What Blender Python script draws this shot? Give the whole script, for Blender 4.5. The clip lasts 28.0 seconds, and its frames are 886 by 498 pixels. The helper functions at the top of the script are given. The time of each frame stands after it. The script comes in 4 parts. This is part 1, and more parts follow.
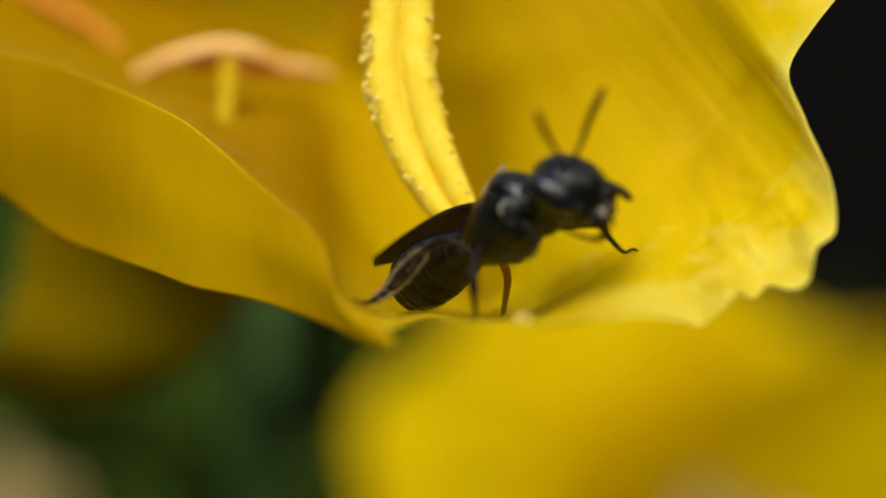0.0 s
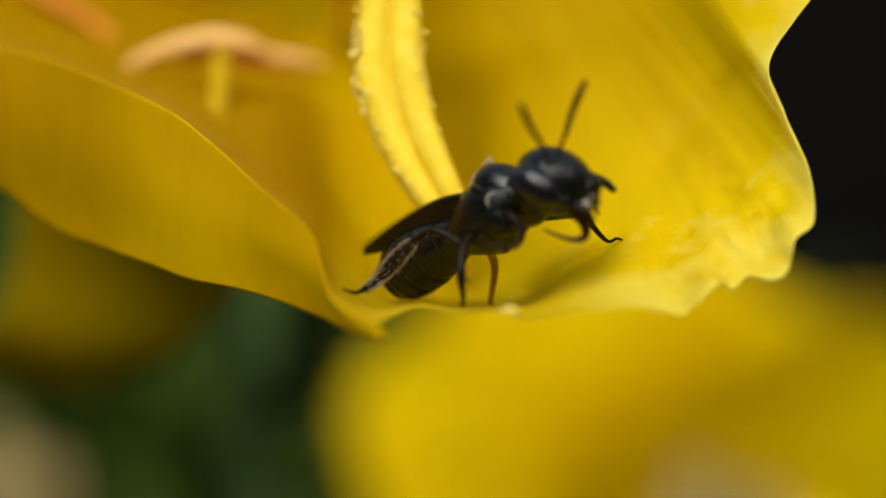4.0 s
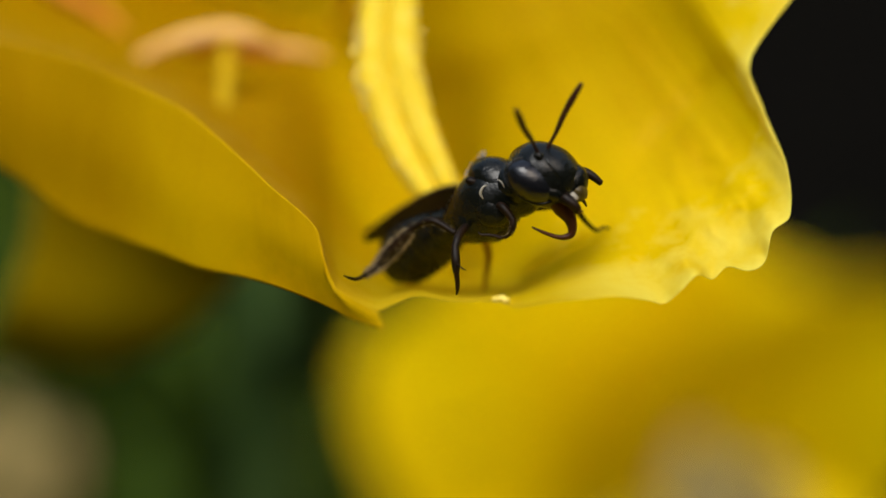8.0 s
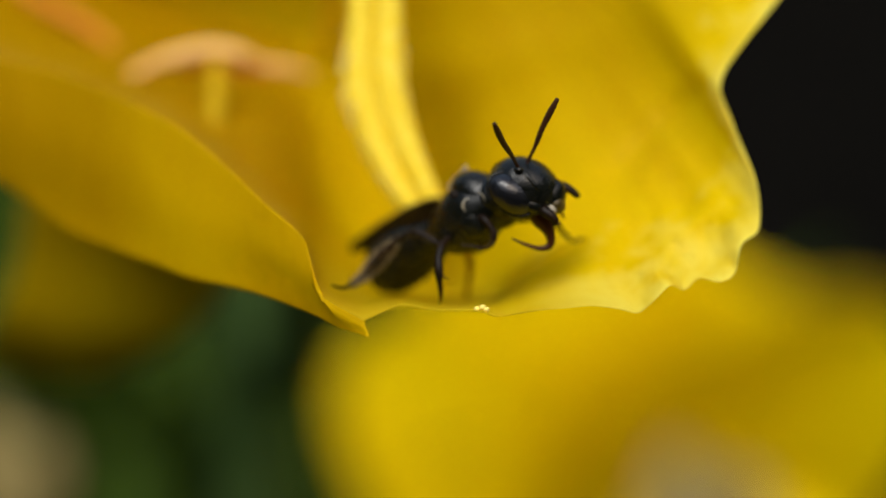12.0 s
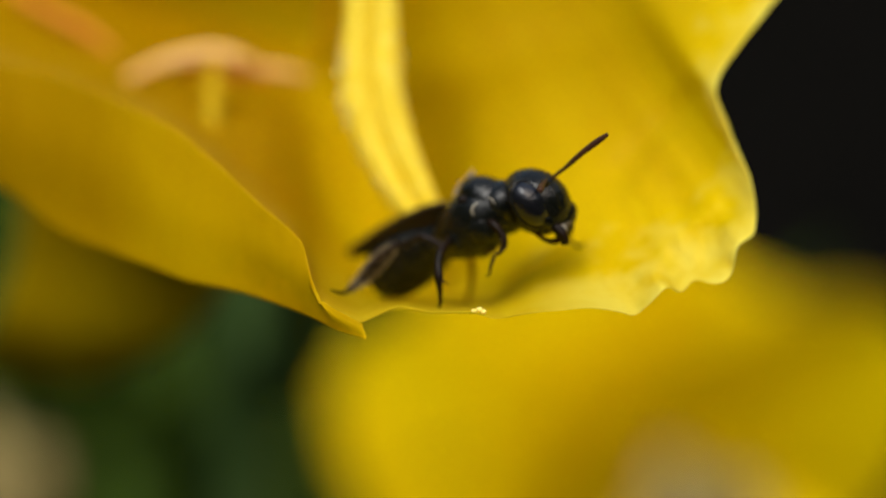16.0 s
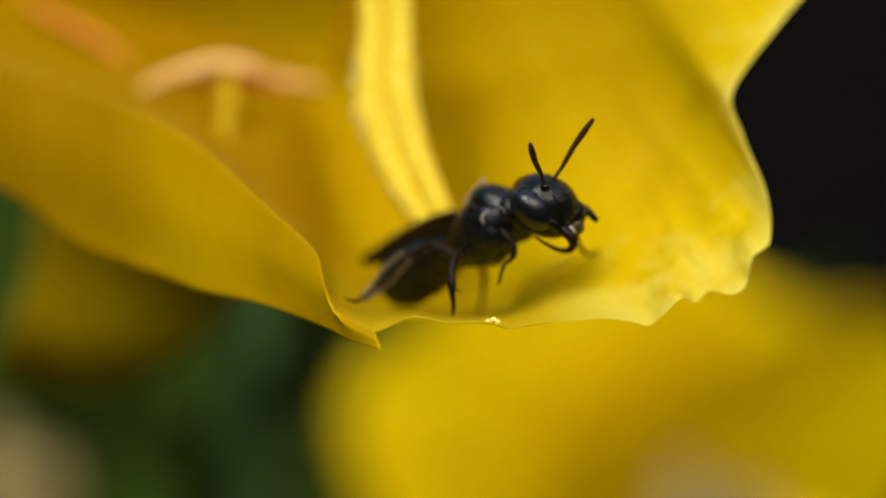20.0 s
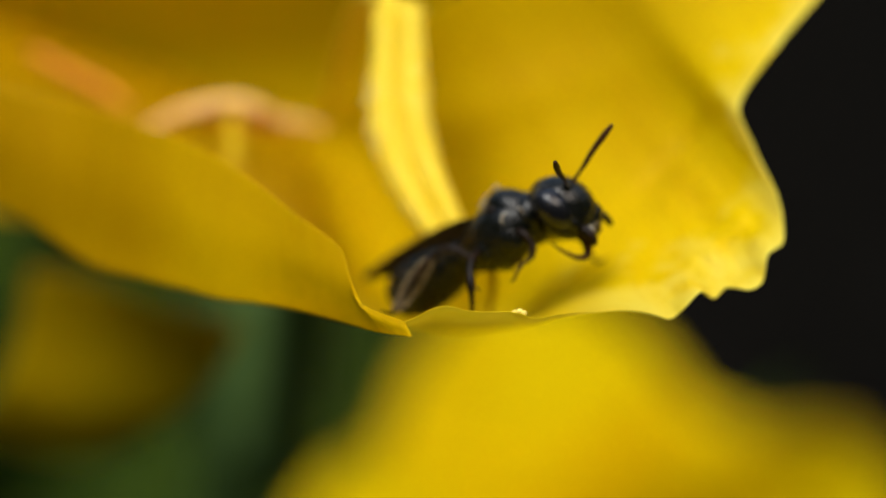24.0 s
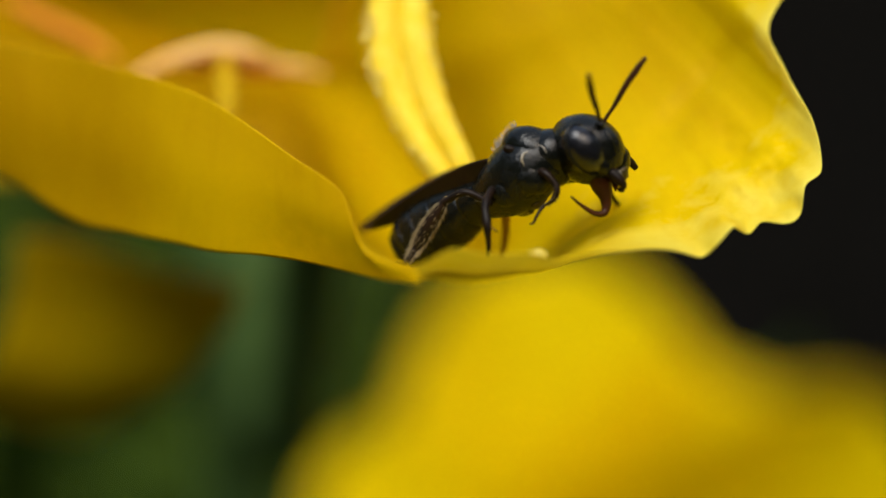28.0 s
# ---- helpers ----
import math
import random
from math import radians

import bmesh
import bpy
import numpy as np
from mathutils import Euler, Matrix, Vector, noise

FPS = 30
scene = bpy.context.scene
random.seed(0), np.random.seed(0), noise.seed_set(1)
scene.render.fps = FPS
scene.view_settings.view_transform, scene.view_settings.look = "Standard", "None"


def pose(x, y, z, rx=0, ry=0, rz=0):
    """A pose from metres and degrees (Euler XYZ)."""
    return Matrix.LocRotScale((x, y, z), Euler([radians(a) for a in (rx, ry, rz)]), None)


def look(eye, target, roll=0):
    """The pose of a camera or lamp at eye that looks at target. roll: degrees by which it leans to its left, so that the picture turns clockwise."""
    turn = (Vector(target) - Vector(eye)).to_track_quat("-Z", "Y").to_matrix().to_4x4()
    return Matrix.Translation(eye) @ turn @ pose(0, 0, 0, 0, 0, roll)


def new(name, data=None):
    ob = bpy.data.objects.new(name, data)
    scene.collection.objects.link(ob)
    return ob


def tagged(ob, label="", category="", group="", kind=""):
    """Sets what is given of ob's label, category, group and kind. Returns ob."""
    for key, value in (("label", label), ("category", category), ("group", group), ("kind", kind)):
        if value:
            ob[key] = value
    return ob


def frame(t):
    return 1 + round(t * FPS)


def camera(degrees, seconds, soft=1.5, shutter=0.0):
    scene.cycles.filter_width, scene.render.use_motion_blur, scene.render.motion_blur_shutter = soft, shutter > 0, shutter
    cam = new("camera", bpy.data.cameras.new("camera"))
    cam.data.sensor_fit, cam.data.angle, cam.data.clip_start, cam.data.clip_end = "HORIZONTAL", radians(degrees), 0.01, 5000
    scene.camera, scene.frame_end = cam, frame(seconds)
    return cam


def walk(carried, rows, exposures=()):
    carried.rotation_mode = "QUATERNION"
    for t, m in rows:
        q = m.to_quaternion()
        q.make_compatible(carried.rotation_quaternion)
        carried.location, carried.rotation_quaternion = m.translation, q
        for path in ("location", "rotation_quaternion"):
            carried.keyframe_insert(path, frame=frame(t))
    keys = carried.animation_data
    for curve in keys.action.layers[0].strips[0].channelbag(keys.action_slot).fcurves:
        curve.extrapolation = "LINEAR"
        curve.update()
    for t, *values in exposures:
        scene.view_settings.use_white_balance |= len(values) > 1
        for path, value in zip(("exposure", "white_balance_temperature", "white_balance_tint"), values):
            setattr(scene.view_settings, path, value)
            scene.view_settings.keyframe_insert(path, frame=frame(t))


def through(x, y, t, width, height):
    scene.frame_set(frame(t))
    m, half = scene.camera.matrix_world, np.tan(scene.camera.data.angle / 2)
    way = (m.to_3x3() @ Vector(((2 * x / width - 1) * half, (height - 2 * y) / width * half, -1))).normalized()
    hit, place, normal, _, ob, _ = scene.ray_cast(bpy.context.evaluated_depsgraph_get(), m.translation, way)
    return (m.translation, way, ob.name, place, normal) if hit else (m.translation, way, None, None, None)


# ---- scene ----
MM = 0.001
# The place is drawn up in the frame of the lens: x right, y away, z up; TILT lays it into the world.
TILT = pose(0, 0, 0, -28, 0, 0)
GROUND = -0.42
NEAR = 45.0          # mm from the lens to the plane of the bee
STEP = 62.6          # plan steps in a millimetre


def at(u, v, d=0.0):
    """A place from plan steps right and down, seen from the standing point, and mm behind the plane of the bee."""
    f = (NEAR + d) / NEAR / STEP * MM
    return Vector(((u - 784) * f, d * MM, (441 - v) * f))


# ---- camera ----
cam = camera(31.1, 28.0, soft=1.7, shutter=0.4)
cam.data.dof.use_dof = True
cam.data.dof.focus_distance = 0.0423
cam.data.dof.aperture_fstop = 22.0
cam.data.dof.aperture_blades = 0

# seconds, mm to the bee, degrees right and down of the middle, roll, degrees round and above the bee
VIEW = [
    (0.0, 38.93, 0.71, 0.44, -0.02, -0.50, -1.50),
    (0.5, 38.87, 0.63, 0.44, -0.32, -0.49, -1.43),
    (1.0, 38.91, 0.53, 0.36, -0.44, -0.47, -1.36),
    (1.5, 39.01, 0.44, 0.29, -0.41, -0.46, -1.29),
    (2.0, 39.12, 0.41, 0.21, -0.24, -0.44, -1.21),
    (2.5, 39.21, 0.37, 0.17, -0.13, -0.43, -1.14),
    (3.0, 39.30, 0.29, 0.15, -0.18, -0.41, -1.07),
    (3.5, 39.47, 0.30, 0.20, -0.26, -0.40, -1.00),
    (5.5, 41.83, 0.07, -0.29, -0.12, -0.08, -0.20),
    (6.0, 42.17, 0.16, -0.31, -0.20, 0.00, 0.00),
    (6.5, 42.36, 0.14, -0.31, -0.24, -0.01, -0.01),
    (7.0, 42.36, 0.15, -0.27, -0.23, -0.01, -0.02),
    (7.5, 42.28, 0.13, -0.21, -0.21, -0.02, -0.03),
    (8.0, 42.22, 0.11, -0.15, -0.21, -0.03, -0.04),
    (8.5, 42.21, 0.12, -0.12, -0.23, -0.03, -0.05),
    (9.0, 42.18, 0.12, -0.08, -0.26, -0.04, -0.06),
    (9.5, 42.16, 0.12, -0.05, -0.23, -0.05, -0.07),
    (10.0, 42.16, 0.11, -0.01, -0.16, -0.05, -0.08),
    (10.5, 42.26, 0.09, -0.01, -0.11, -0.06, -0.09),
    (11.0, 42.70, -0.03, 0.02, -0.11, -0.06, -0.10),
    (11.5, 43.43, -0.35, 0.19, -0.15, -0.07, -0.11),
    (12.0, 44.00, -0.49, 0.27, -0.13, -0.08, -0.12),
    (12.5, 44.22, -0.53, 0.31, -0.21, -0.08, -0.13),
    (14.5, 44.20, -0.56, 0.29, -0.41, -0.11, -0.16),
    (15.0, 44.16, -0.57, 0.29, -0.26, -0.12, -0.17),
    (15.5, 44.11, -0.58, 0.33, -0.22, -0.12, -0.18),
    (16.0, 44.09, -0.60, 0.36, -0.19, -0.13, -0.19),
    (16.5, 44.08, -0.63, 0.43, -0.12, -0.14, -0.20),
    (17.0, 44.07, -0.61, 0.43, 0.10, -0.14, -0.21),
    (17.5, 44.08, -0.55, 0.46, 0.26, -0.15, -0.22),
    (18.0, 44.08, -0.51, 0.52, 0.19, -0.15, -0.23),
    (18.5, 44.10, -0.44, 0.59, 0.13, -0.16, -0.24),
    (19.0, 44.11, -0.35, 0.61, 0.14, -0.17, -0.25),
    (19.5, 44.07, -0.25, 0.67, 0.04, -0.17, -0.26),
    (20.0, 44.06, -0.09, 0.72, -0.07, -0.18, -0.27),
    (20.5, 44.12, 0.08, 0.72, -0.09, -0.19, -0.28),
    (21.0, 44.21, 0.26, 0.71, -0.21, -0.19, -0.29),
    (21.5, 44.29, 0.45, 0.71, -0.49, -0.20, -0.30),
    (23.5, 44.88, 0.73, 0.58, -0.60, -3.10, -5.10),
    (24.0, 44.75, 0.74, 0.68, -0.73, -3.12, -5.35),
    (24.5, 44.49, 0.70, 0.60, -0.84, -3.14, -5.60),
    (25.0, 44.28, 0.78, 0.41, -1.26, -3.17, -5.67),
    (25.5, 43.95, 0.94, 0.28, -1.88, -3.19, -5.73),
    (26.0, 43.31, 0.95, 0.11, -2.31, -3.21, -5.80),
    (26.5, 42.63, 0.93, 0.03, -2.60, -3.23, -5.95),
    (27.0, 42.17, 1.03, -0.25, -2.75, -3.26, -6.10),
    (27.5, 41.73, 1.12, -0.77, -2.51, -3.28, -6.25),
    (28.0, 41.26, 1.17, -1.45, -2.40, -3.30, -6.40),
]

PIVOT = Vector((0, -2.4 * MM, 0))
PATH = []
for t, away, right, down, roll, round_, above in VIEW:
    a, e = radians(round_), radians(above)
    eye = PIVOT + Vector((math.sin(a) * math.cos(e), -math.cos(a) * math.cos(e), math.sin(e))) * (away * MM)
    PATH.append((t, TILT @ look(eye, PIVOT, roll) @ pose(0, 0, 0, down, right, 0)))
walk(cam, PATH, [(0, 0.5), (21.5, 0.5), (23.5, 0.62), (28, 0.62)])

# ---- light ----
world = bpy.data.worlds.new("sky")
scene.world = world
world.use_nodes = True
wn = world.node_tree.nodes
sky = wn.new("ShaderNodeTexSky")
sky.sky_type = 'NISHITA'
sky.sun_disc = False
sky.sun_elevation = radians(58)
sky.sun_rotation = radians(150)
sky.air_density = 1.6
sky.dust_density = 4.5
sky.ozone_density = 1.0
wn["Background"].inputs["Strength"].default_value = 0.13
world.node_tree.links.new(sky.outputs[0], wn["Background"].inputs["Color"])
sun = new("sun", bpy.data.lights.new("sun", 'SUN'))
sun.data.energy = 1.8
sun.data.angle = radians(24)
sun.data.color = (1.0, 0.97, 0.9)
SUN_FROM = Vector((-0.28, -0.30, 1.0))
sun.matrix_world = look(SUN_FROM, (0, 0, 0))


# ---- materials ----
def nodes_of(name):
    m = bpy.data.materials.new(name)
    m.use_nodes = True
    nt = m.node_tree
    return m, nt, nt.nodes["Principled BSDF"], nt.nodes["Material Output"]


def link(nt, a, ao, b, bi):
    nt.links.new(a.outputs[ao], b.inputs[bi])


def ramp(nt, stops):
    r = nt.nodes.new("ShaderNodeValToRGB")
    el = r.color_ramp.elements
    while len(el) < len(stops):
        el.new(0.5)
    for e, (p, c) in zip(el, stops):
        e.position, e.color = p, (*c, 1)
    return r


def noise_node(nt, scale, detail=4.0, rough=0.55, coord="Object"):
    tc = nt.nodes.new("ShaderNodeTexCoord")
    n = nt.nodes.new("ShaderNodeTexNoise")
    n.inputs["Scale"].default_value, n.inputs["Detail"].default_value = scale, detail
    n.inputs["Roughness"].default_value = rough
    link(nt, tc, coord, n, "Vector")
    return n


def petal_material(name, deep, mid, pale, through=0.42, rough=0.5, throat=(0.82, 0.69, 0.35)):
    """Petal tissue: veins run with v of the UV map, the rim is paler, light passes through."""
    m, nt, b, out = nodes_of(name)
    uv = nt.nodes.new("ShaderNodeTexCoord")
    mp = nt.nodes.new("ShaderNodeMapping")
    mp.inputs["Scale"].default_value = (46, 2.2, 1)
    link(nt, uv, "UV", mp, "Vector")
    vein = nt.nodes.new("ShaderNodeTexNoise")
    vein.inputs["Scale"].default_value, vein.inputs["Detail"].default_value = 1.0, 3.0
    link(nt, mp, "Vector", vein, "Vector")
    blot = noise_node(nt, 260, 4)
    cell = noise_node(nt, 9000, 2)
    mixf = nt.nodes.new("ShaderNodeMath")
    mixf.operation = 'MULTIPLY_ADD'
    mixf.inputs[1].default_value = 0.45
    link(nt, vein, "Fac", mixf, 0)
    half = nt.nodes.new("ShaderNodeMath")
    half.operation = 'MULTIPLY'
    half.inputs[1].default_value = 0.55
    link(nt, blot, "Fac", half, 0)
    link(nt, half, 0, mixf, 2)
    col = ramp(nt, [(0.30, deep), (0.55, mid), (0.70, mid)])
    link(nt, mixf, 0, col, "Fac")
    # paler tissue at the free rim (v = 0)
    sep = nt.nodes.new("ShaderNodeSeparateXYZ")
    link(nt, uv, "UV", sep, 0)
    wob = nt.nodes.new("ShaderNodeMath")
    wob.operation = 'MULTIPLY_ADD'
    wob.inputs[1].default_value = 0.9
    cloud = noise_node(nt, 650, 5, 0.6)
    link(nt, cloud, "Fac", wob, 0)
    link(nt, sep, "Y", wob, 2)
    edge = ramp(nt, [(0.43, (1, 1, 1)), (0.79, (0, 0, 0))])
    link(nt, wob, 0, edge, "Fac")
    part_of = ramp(nt, [(0.53, (0.12, 0.12, 0.12)), (0.62, (1, 1, 1))])
    link(nt, sep, "X", part_of, "Fac")
    both = nt.nodes.new("ShaderNodeMath")
    both.operation = 'MULTIPLY'
    link(nt, edge, "Color", both, 0)
    link(nt, part_of, "Color", both, 1)
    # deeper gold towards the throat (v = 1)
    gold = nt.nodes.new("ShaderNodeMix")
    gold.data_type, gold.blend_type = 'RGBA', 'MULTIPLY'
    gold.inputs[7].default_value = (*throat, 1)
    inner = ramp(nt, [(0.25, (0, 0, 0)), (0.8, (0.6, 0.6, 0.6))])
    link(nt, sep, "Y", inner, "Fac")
    # and on the flank (low u) by the next petal: shade painted as tint
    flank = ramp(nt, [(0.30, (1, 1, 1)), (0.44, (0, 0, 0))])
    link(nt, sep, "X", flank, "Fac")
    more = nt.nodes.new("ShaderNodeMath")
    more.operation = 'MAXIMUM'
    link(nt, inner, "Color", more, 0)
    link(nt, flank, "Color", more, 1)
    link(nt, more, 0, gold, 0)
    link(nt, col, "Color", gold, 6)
    mix = nt.nodes.new("ShaderNodeMix")
    mix.data_type = 'RGBA'
    mix.inputs[7].default_value = (*pale, 1)
    link(nt, both, 0, mix, 0)
    link(nt, gold, 2, mix, 6)
    link(nt, mix, 2, b, "Base Color")
    b.inputs["Roughness"].default_value = rough
    b.inputs["Specular IOR Level"].default_value = 0.05
    bump = nt.nodes.new("ShaderNodeBump")
    bump.inputs["Strength"].default_value, bump.inputs["Distance"].default_value = 0.4, 0.00005
    link(nt, vein, "Fac", bump, "Height")
    bump2 = nt.nodes.new("ShaderNodeBump")
    bump2.inputs["Strength"].default_value, bump2.inputs["Distance"].default_value = 0.35, 0.00002
    link(nt, cell, "Fac", bump2, "Height")
    link(nt, bump, 0, bump2, "Normal")
    link(nt, bump2, 0, b, "Normal")
    tr = nt.nodes.new("ShaderNodeBsdfTranslucent")
    half_way = nt.nodes.new("ShaderNodeGamma")
    half_way.inputs["Gamma"].default_value = 0.5
    link(nt, mix, 2, half_way, "Color")
    link(nt, half_way, 0, tr, "Color")
    ms = nt.nodes.new("ShaderNodeMixShader")
    ms.inputs[0].default_value = through
    link(nt, b, 0, ms, 1)
    link(nt, tr, 0, ms, 2)
    link(nt, ms, 0, out, "Surface")
    return m


def plain_material(name, a, b_, scale, rough=0.5, spec=0.5, bump=0.0, bump_scale=None, through=0.0):
    m, nt, b, out = nodes_of(name)
    n = noise_node(nt, scale, 5)
    col = ramp(nt, [(0.35, a), (0.65, b_)])
    link(nt, n, "Fac", col, "Fac")
    link(nt, col, "Color", b, "Base Color")
    b.inputs["Roughness"].default_value = rough
    b.inputs["Specular IOR Level"].default_value = spec
    if bump:
        n2 = noise_node(nt, bump_scale or scale * 6, 3)
        bp = nt.nodes.new("ShaderNodeBump")
        bp.inputs["Strength"].default_value, bp.inputs["Distance"].default_value = 0.6, bump
        link(nt, n2, "Fac", bp, "Height")
        link(nt, bp, 0, b, "Normal")
    if through:
        tr = nt.nodes.new("ShaderNodeBsdfTranslucent")
        link(nt, col, "Color", tr, "Color")
        ms = nt.nodes.new("ShaderNodeMixShader")
        ms.inputs[0].default_value = through
        link(nt, b, 0, ms, 1)
        link(nt, tr, 0, ms, 2)
        link(nt, ms, 0, out, "Surface")
    return m


def cuticle_material(name, tone, low, high, spec):
    """Insect shell: near black, polished in patches, finely pitted."""
    m, nt, b, out = nodes_of(name)
    b.inputs["Base Color"].default_value = (*tone, 1)
    b.inputs["Specular IOR Level"].default_value = spec
    patch = noise_node(nt, 2600, 3)
    ro = nt.nodes.new("ShaderNodeMapRange")
    ro.inputs["From Min"].default_value, ro.inputs["From Max"].default_value = 0.35, 0.65
    ro.inputs["To Min"].default_value, ro.inputs["To Max"].default_value = low, high
    link(nt, patch, "Fac", ro, "Value")
    link(nt, ro, "Result", b, "Roughness")
    last = None
    for scale, depth in ((6000, 0.000016), (15000, 0.000020)):
        n = noise_node(nt, scale, 2)
        bp = nt.nodes.new("ShaderNodeBump")
        bp.inputs["Strength"].default_value, bp.inputs["Distance"].default_value = 0.7, depth
        link(nt, n, "Fac", bp, "Height")
        if last:
            link(nt, last, 0, bp, "Normal")
        last = bp
    link(nt, last, 0, b, "Normal")
    return m


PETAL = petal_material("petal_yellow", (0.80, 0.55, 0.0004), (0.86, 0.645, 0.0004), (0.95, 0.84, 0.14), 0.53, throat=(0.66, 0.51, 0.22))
FAR_PETAL = petal_material("far_petal_yellow", (0.77, 0.575, 0.0006), (0.85, 0.655, 0.0008), (0.85, 0.66, 0.001), throat=(0.97, 0.92, 0.8))
# Gold of the inner petal, deepened to hold the shade it lies in.
GOLD = petal_material("petal_shade_gold", (0.66, 0.43, 0.0003), (0.72, 0.49, 0.0003), (0.72, 0.49, 0.0006), throat=(0.95, 0.88, 0.6))
# Petal gold with shade painted in, darkest at the left end.
SIDE = petal_material("petal_flank_shade_gold", (0.64, 0.405, 0.0003), (0.71, 0.47, 0.0003), (0.92, 0.58, 0.0006), 0.4, throat=(0.74, 0.66, 0.4))
# Browned and darkened so that the sepal looks shaded by the flower.
SEPAL = petal_material("sepal_shade_brown", (0.42, 0.28, 0.001), (0.52, 0.36, 0.001), (0.36, 0.17, 0.002), 0.3, throat=(0.95, 0.9, 0.7))
ANTHER_Y = plain_material("anther_yellow", (0.87, 0.64, 0.015), (0.93, 0.74, 0.06), 2600, 0.6, 0.3, 0.00003, 9000, through=0.15)
ANTHER_P = plain_material("anther_pink", (0.72, 0.41, 0.10), (0.80, 0.51, 0.18), 900, 0.65, 0.2, 0.00004, 7000)
ANTHER_O = plain_material("anther_orange", (0.52, 0.17, 0.01), (0.64, 0.26, 0.02), 900, 0.65, 0.2, 0.00004, 7000)
FILAMENT = plain_material("filament_gold", (0.56, 0.36, 0.003), (0.64, 0.43, 0.006), 700, 0.7, 0.15, through=0.3)
POLLEN = plain_material("pollen_pale", (0.90, 0.72, 0.08), (0.92, 0.80, 0.24), 3000, 0.7, 0.3, through=0.2)
CUTICLE = cuticle_material("black_cuticle", (0.0045, 0.005, 0.0040), 0.13, 0.34, 0.27)
EYE = cuticle_material("eye_black", (0.006, 0.006, 0.008), 0.12, 0.26, 0.5)
LEG = plain_material("dark_brown_cuticle", (0.004, 0.0025, 0.0015), (0.013, 0.006, 0.0025), 1800, 0.42, 0.13, 0.000008, 12000)
FEELER = plain_material("feeler_brown", (0.022, 0.007, 0.003), (0.046, 0.014, 0.005), 1800, 0.55, 0.2, 0.000008, 14000)
AMBER = plain_material("amber_leg", (0.42, 0.25, 0.012), (0.58, 0.37, 0.02), 1800, 0.45, 0.3, through=0.55)
OLIVE = plain_material("olive_leg", (0.05, 0.035, 0.008), (0.11, 0.075, 0.016), 1800, 0.35, 0.3, through=0.2)
TONGUE = plain_material("red_brown_mouth", (0.025, 0.007, 0.002), (0.06, 0.016, 0.003), 1800, 0.4, 0.2, through=0.1)
# Pale tone of the shoulder mark and back hairs, also of two modelled glints.
IVORY = plain_material("ivory_mark_and_glint", (0.22, 0.20, 0.15), (0.38, 0.34, 0.27), 4000, 0.4, 0.5)
HAIR = plain_material("pale_hair", (0.17, 0.13, 0.06), (0.30, 0.235, 0.12), 3000, 0.6, 0.4)
WING = plain_material("smoky_wing", (0.007, 0.004, 0.002), (0.017, 0.009, 0.004), 700, 0.4, 0.3, 0.00001, 2500, through=0.2)
STALK = plain_material("stalk_green", (0.05, 0.10, 0.02), (0.09, 0.16, 0.04), 120, 0.5, 0.4, 0.0002, 300)
LEAF = plain_material("leaf_green", (0.022, 0.042, 0.003), (0.046, 0.080, 0.006), 60, 0.75, 0.06, 0.0002, 400, through=0.15)
WITHER = plain_material("withered_tan", (0.21, 0.165, 0.055), (0.33, 0.27, 0.11), 90, 0.8, 0.2, 0.0004, 240)
# Soil taken down to near black: the bed's deep shade is in the colour.
SOIL = plain_material("soil_shade_black", (0.0020, 0.0019, 0.0016), (0.005, 0.0046, 0.0038), 40, 1.0, 0.0, 0.006, 90)


# ---- mesh helpers ----
def mesh_of(name, verts, faces, mat, uvs=None, smooth=True):
    me = bpy.data.meshes.new(name)
    me.from_pydata([tuple(v) for v in verts], [], faces)
    me.materials.append(mat)
    if smooth:
        me.polygons.foreach_set("use_smooth", [True] * len(me.polygons))
    if uvs is not None:
        lay = me.uv_layers.new(name="UVMap")
        idx = np.empty(len(me.loops), dtype=np.int32)
        me.loops.foreach_get("vertex_index", idx)
        lay.data.foreach_set("uv", np.asarray(uvs, dtype=np.float32)[idx].ravel())
    me.update()
    return me


def part(name, shape, mat, parent, label="", pivot=None):
    """One mesh under a thing or a part. shape: verts, faces (and uvs) in the parent's space; pivot: the origin there."""
    verts, faces = shape[0], shape[1]
    p = Vector(pivot) if pivot is not None else Vector((0, 0, 0))
    ob = new(name, mesh_of(name, [Vector(v) - p for v in verts], faces, mat, shape[2] if len(shape) > 2 else None))
    ob.parent = parent
    ob.location = p
    if label:
        tagged(ob, label=label)
    return ob


def thing(name, origin, label, category, group="", turn=None):
    ob = new(name)
    ob.empty_display_size = 0.002
    ob.matrix_world = TILT @ Matrix.Translation(origin) if turn is None else turn
    return tagged(ob, label=label, category=category, group=group)


def spline(points, n):
    """Catmull-Rom curve through the points, n samples, as an array."""
    p = np.asarray([tuple(q) for q in points], dtype=float)
    if len(p) == 2:
        s = np.linspace(0, 1, n)[:, None]
        return p[0] * (1 - s) + p[1] * s
    q = np.vstack([2 * p[0] - p[1], p, 2 * p[-1] - p[-2]])
    s = np.linspace(0, len(p) - 1, n)
    i = np.minimum(s.astype(int), len(p) - 2)
    f = (s - i)[:, None]
    a, b, c, d = q[i], q[i + 1], q[i + 2], q[i + 3]
    return 0.5 * (2 * b + (c - a) * f + (2 * a - 5 * b + 4 * c - d) * f ** 2 + (3 * b - a - 3 * c + d) * f ** 3)


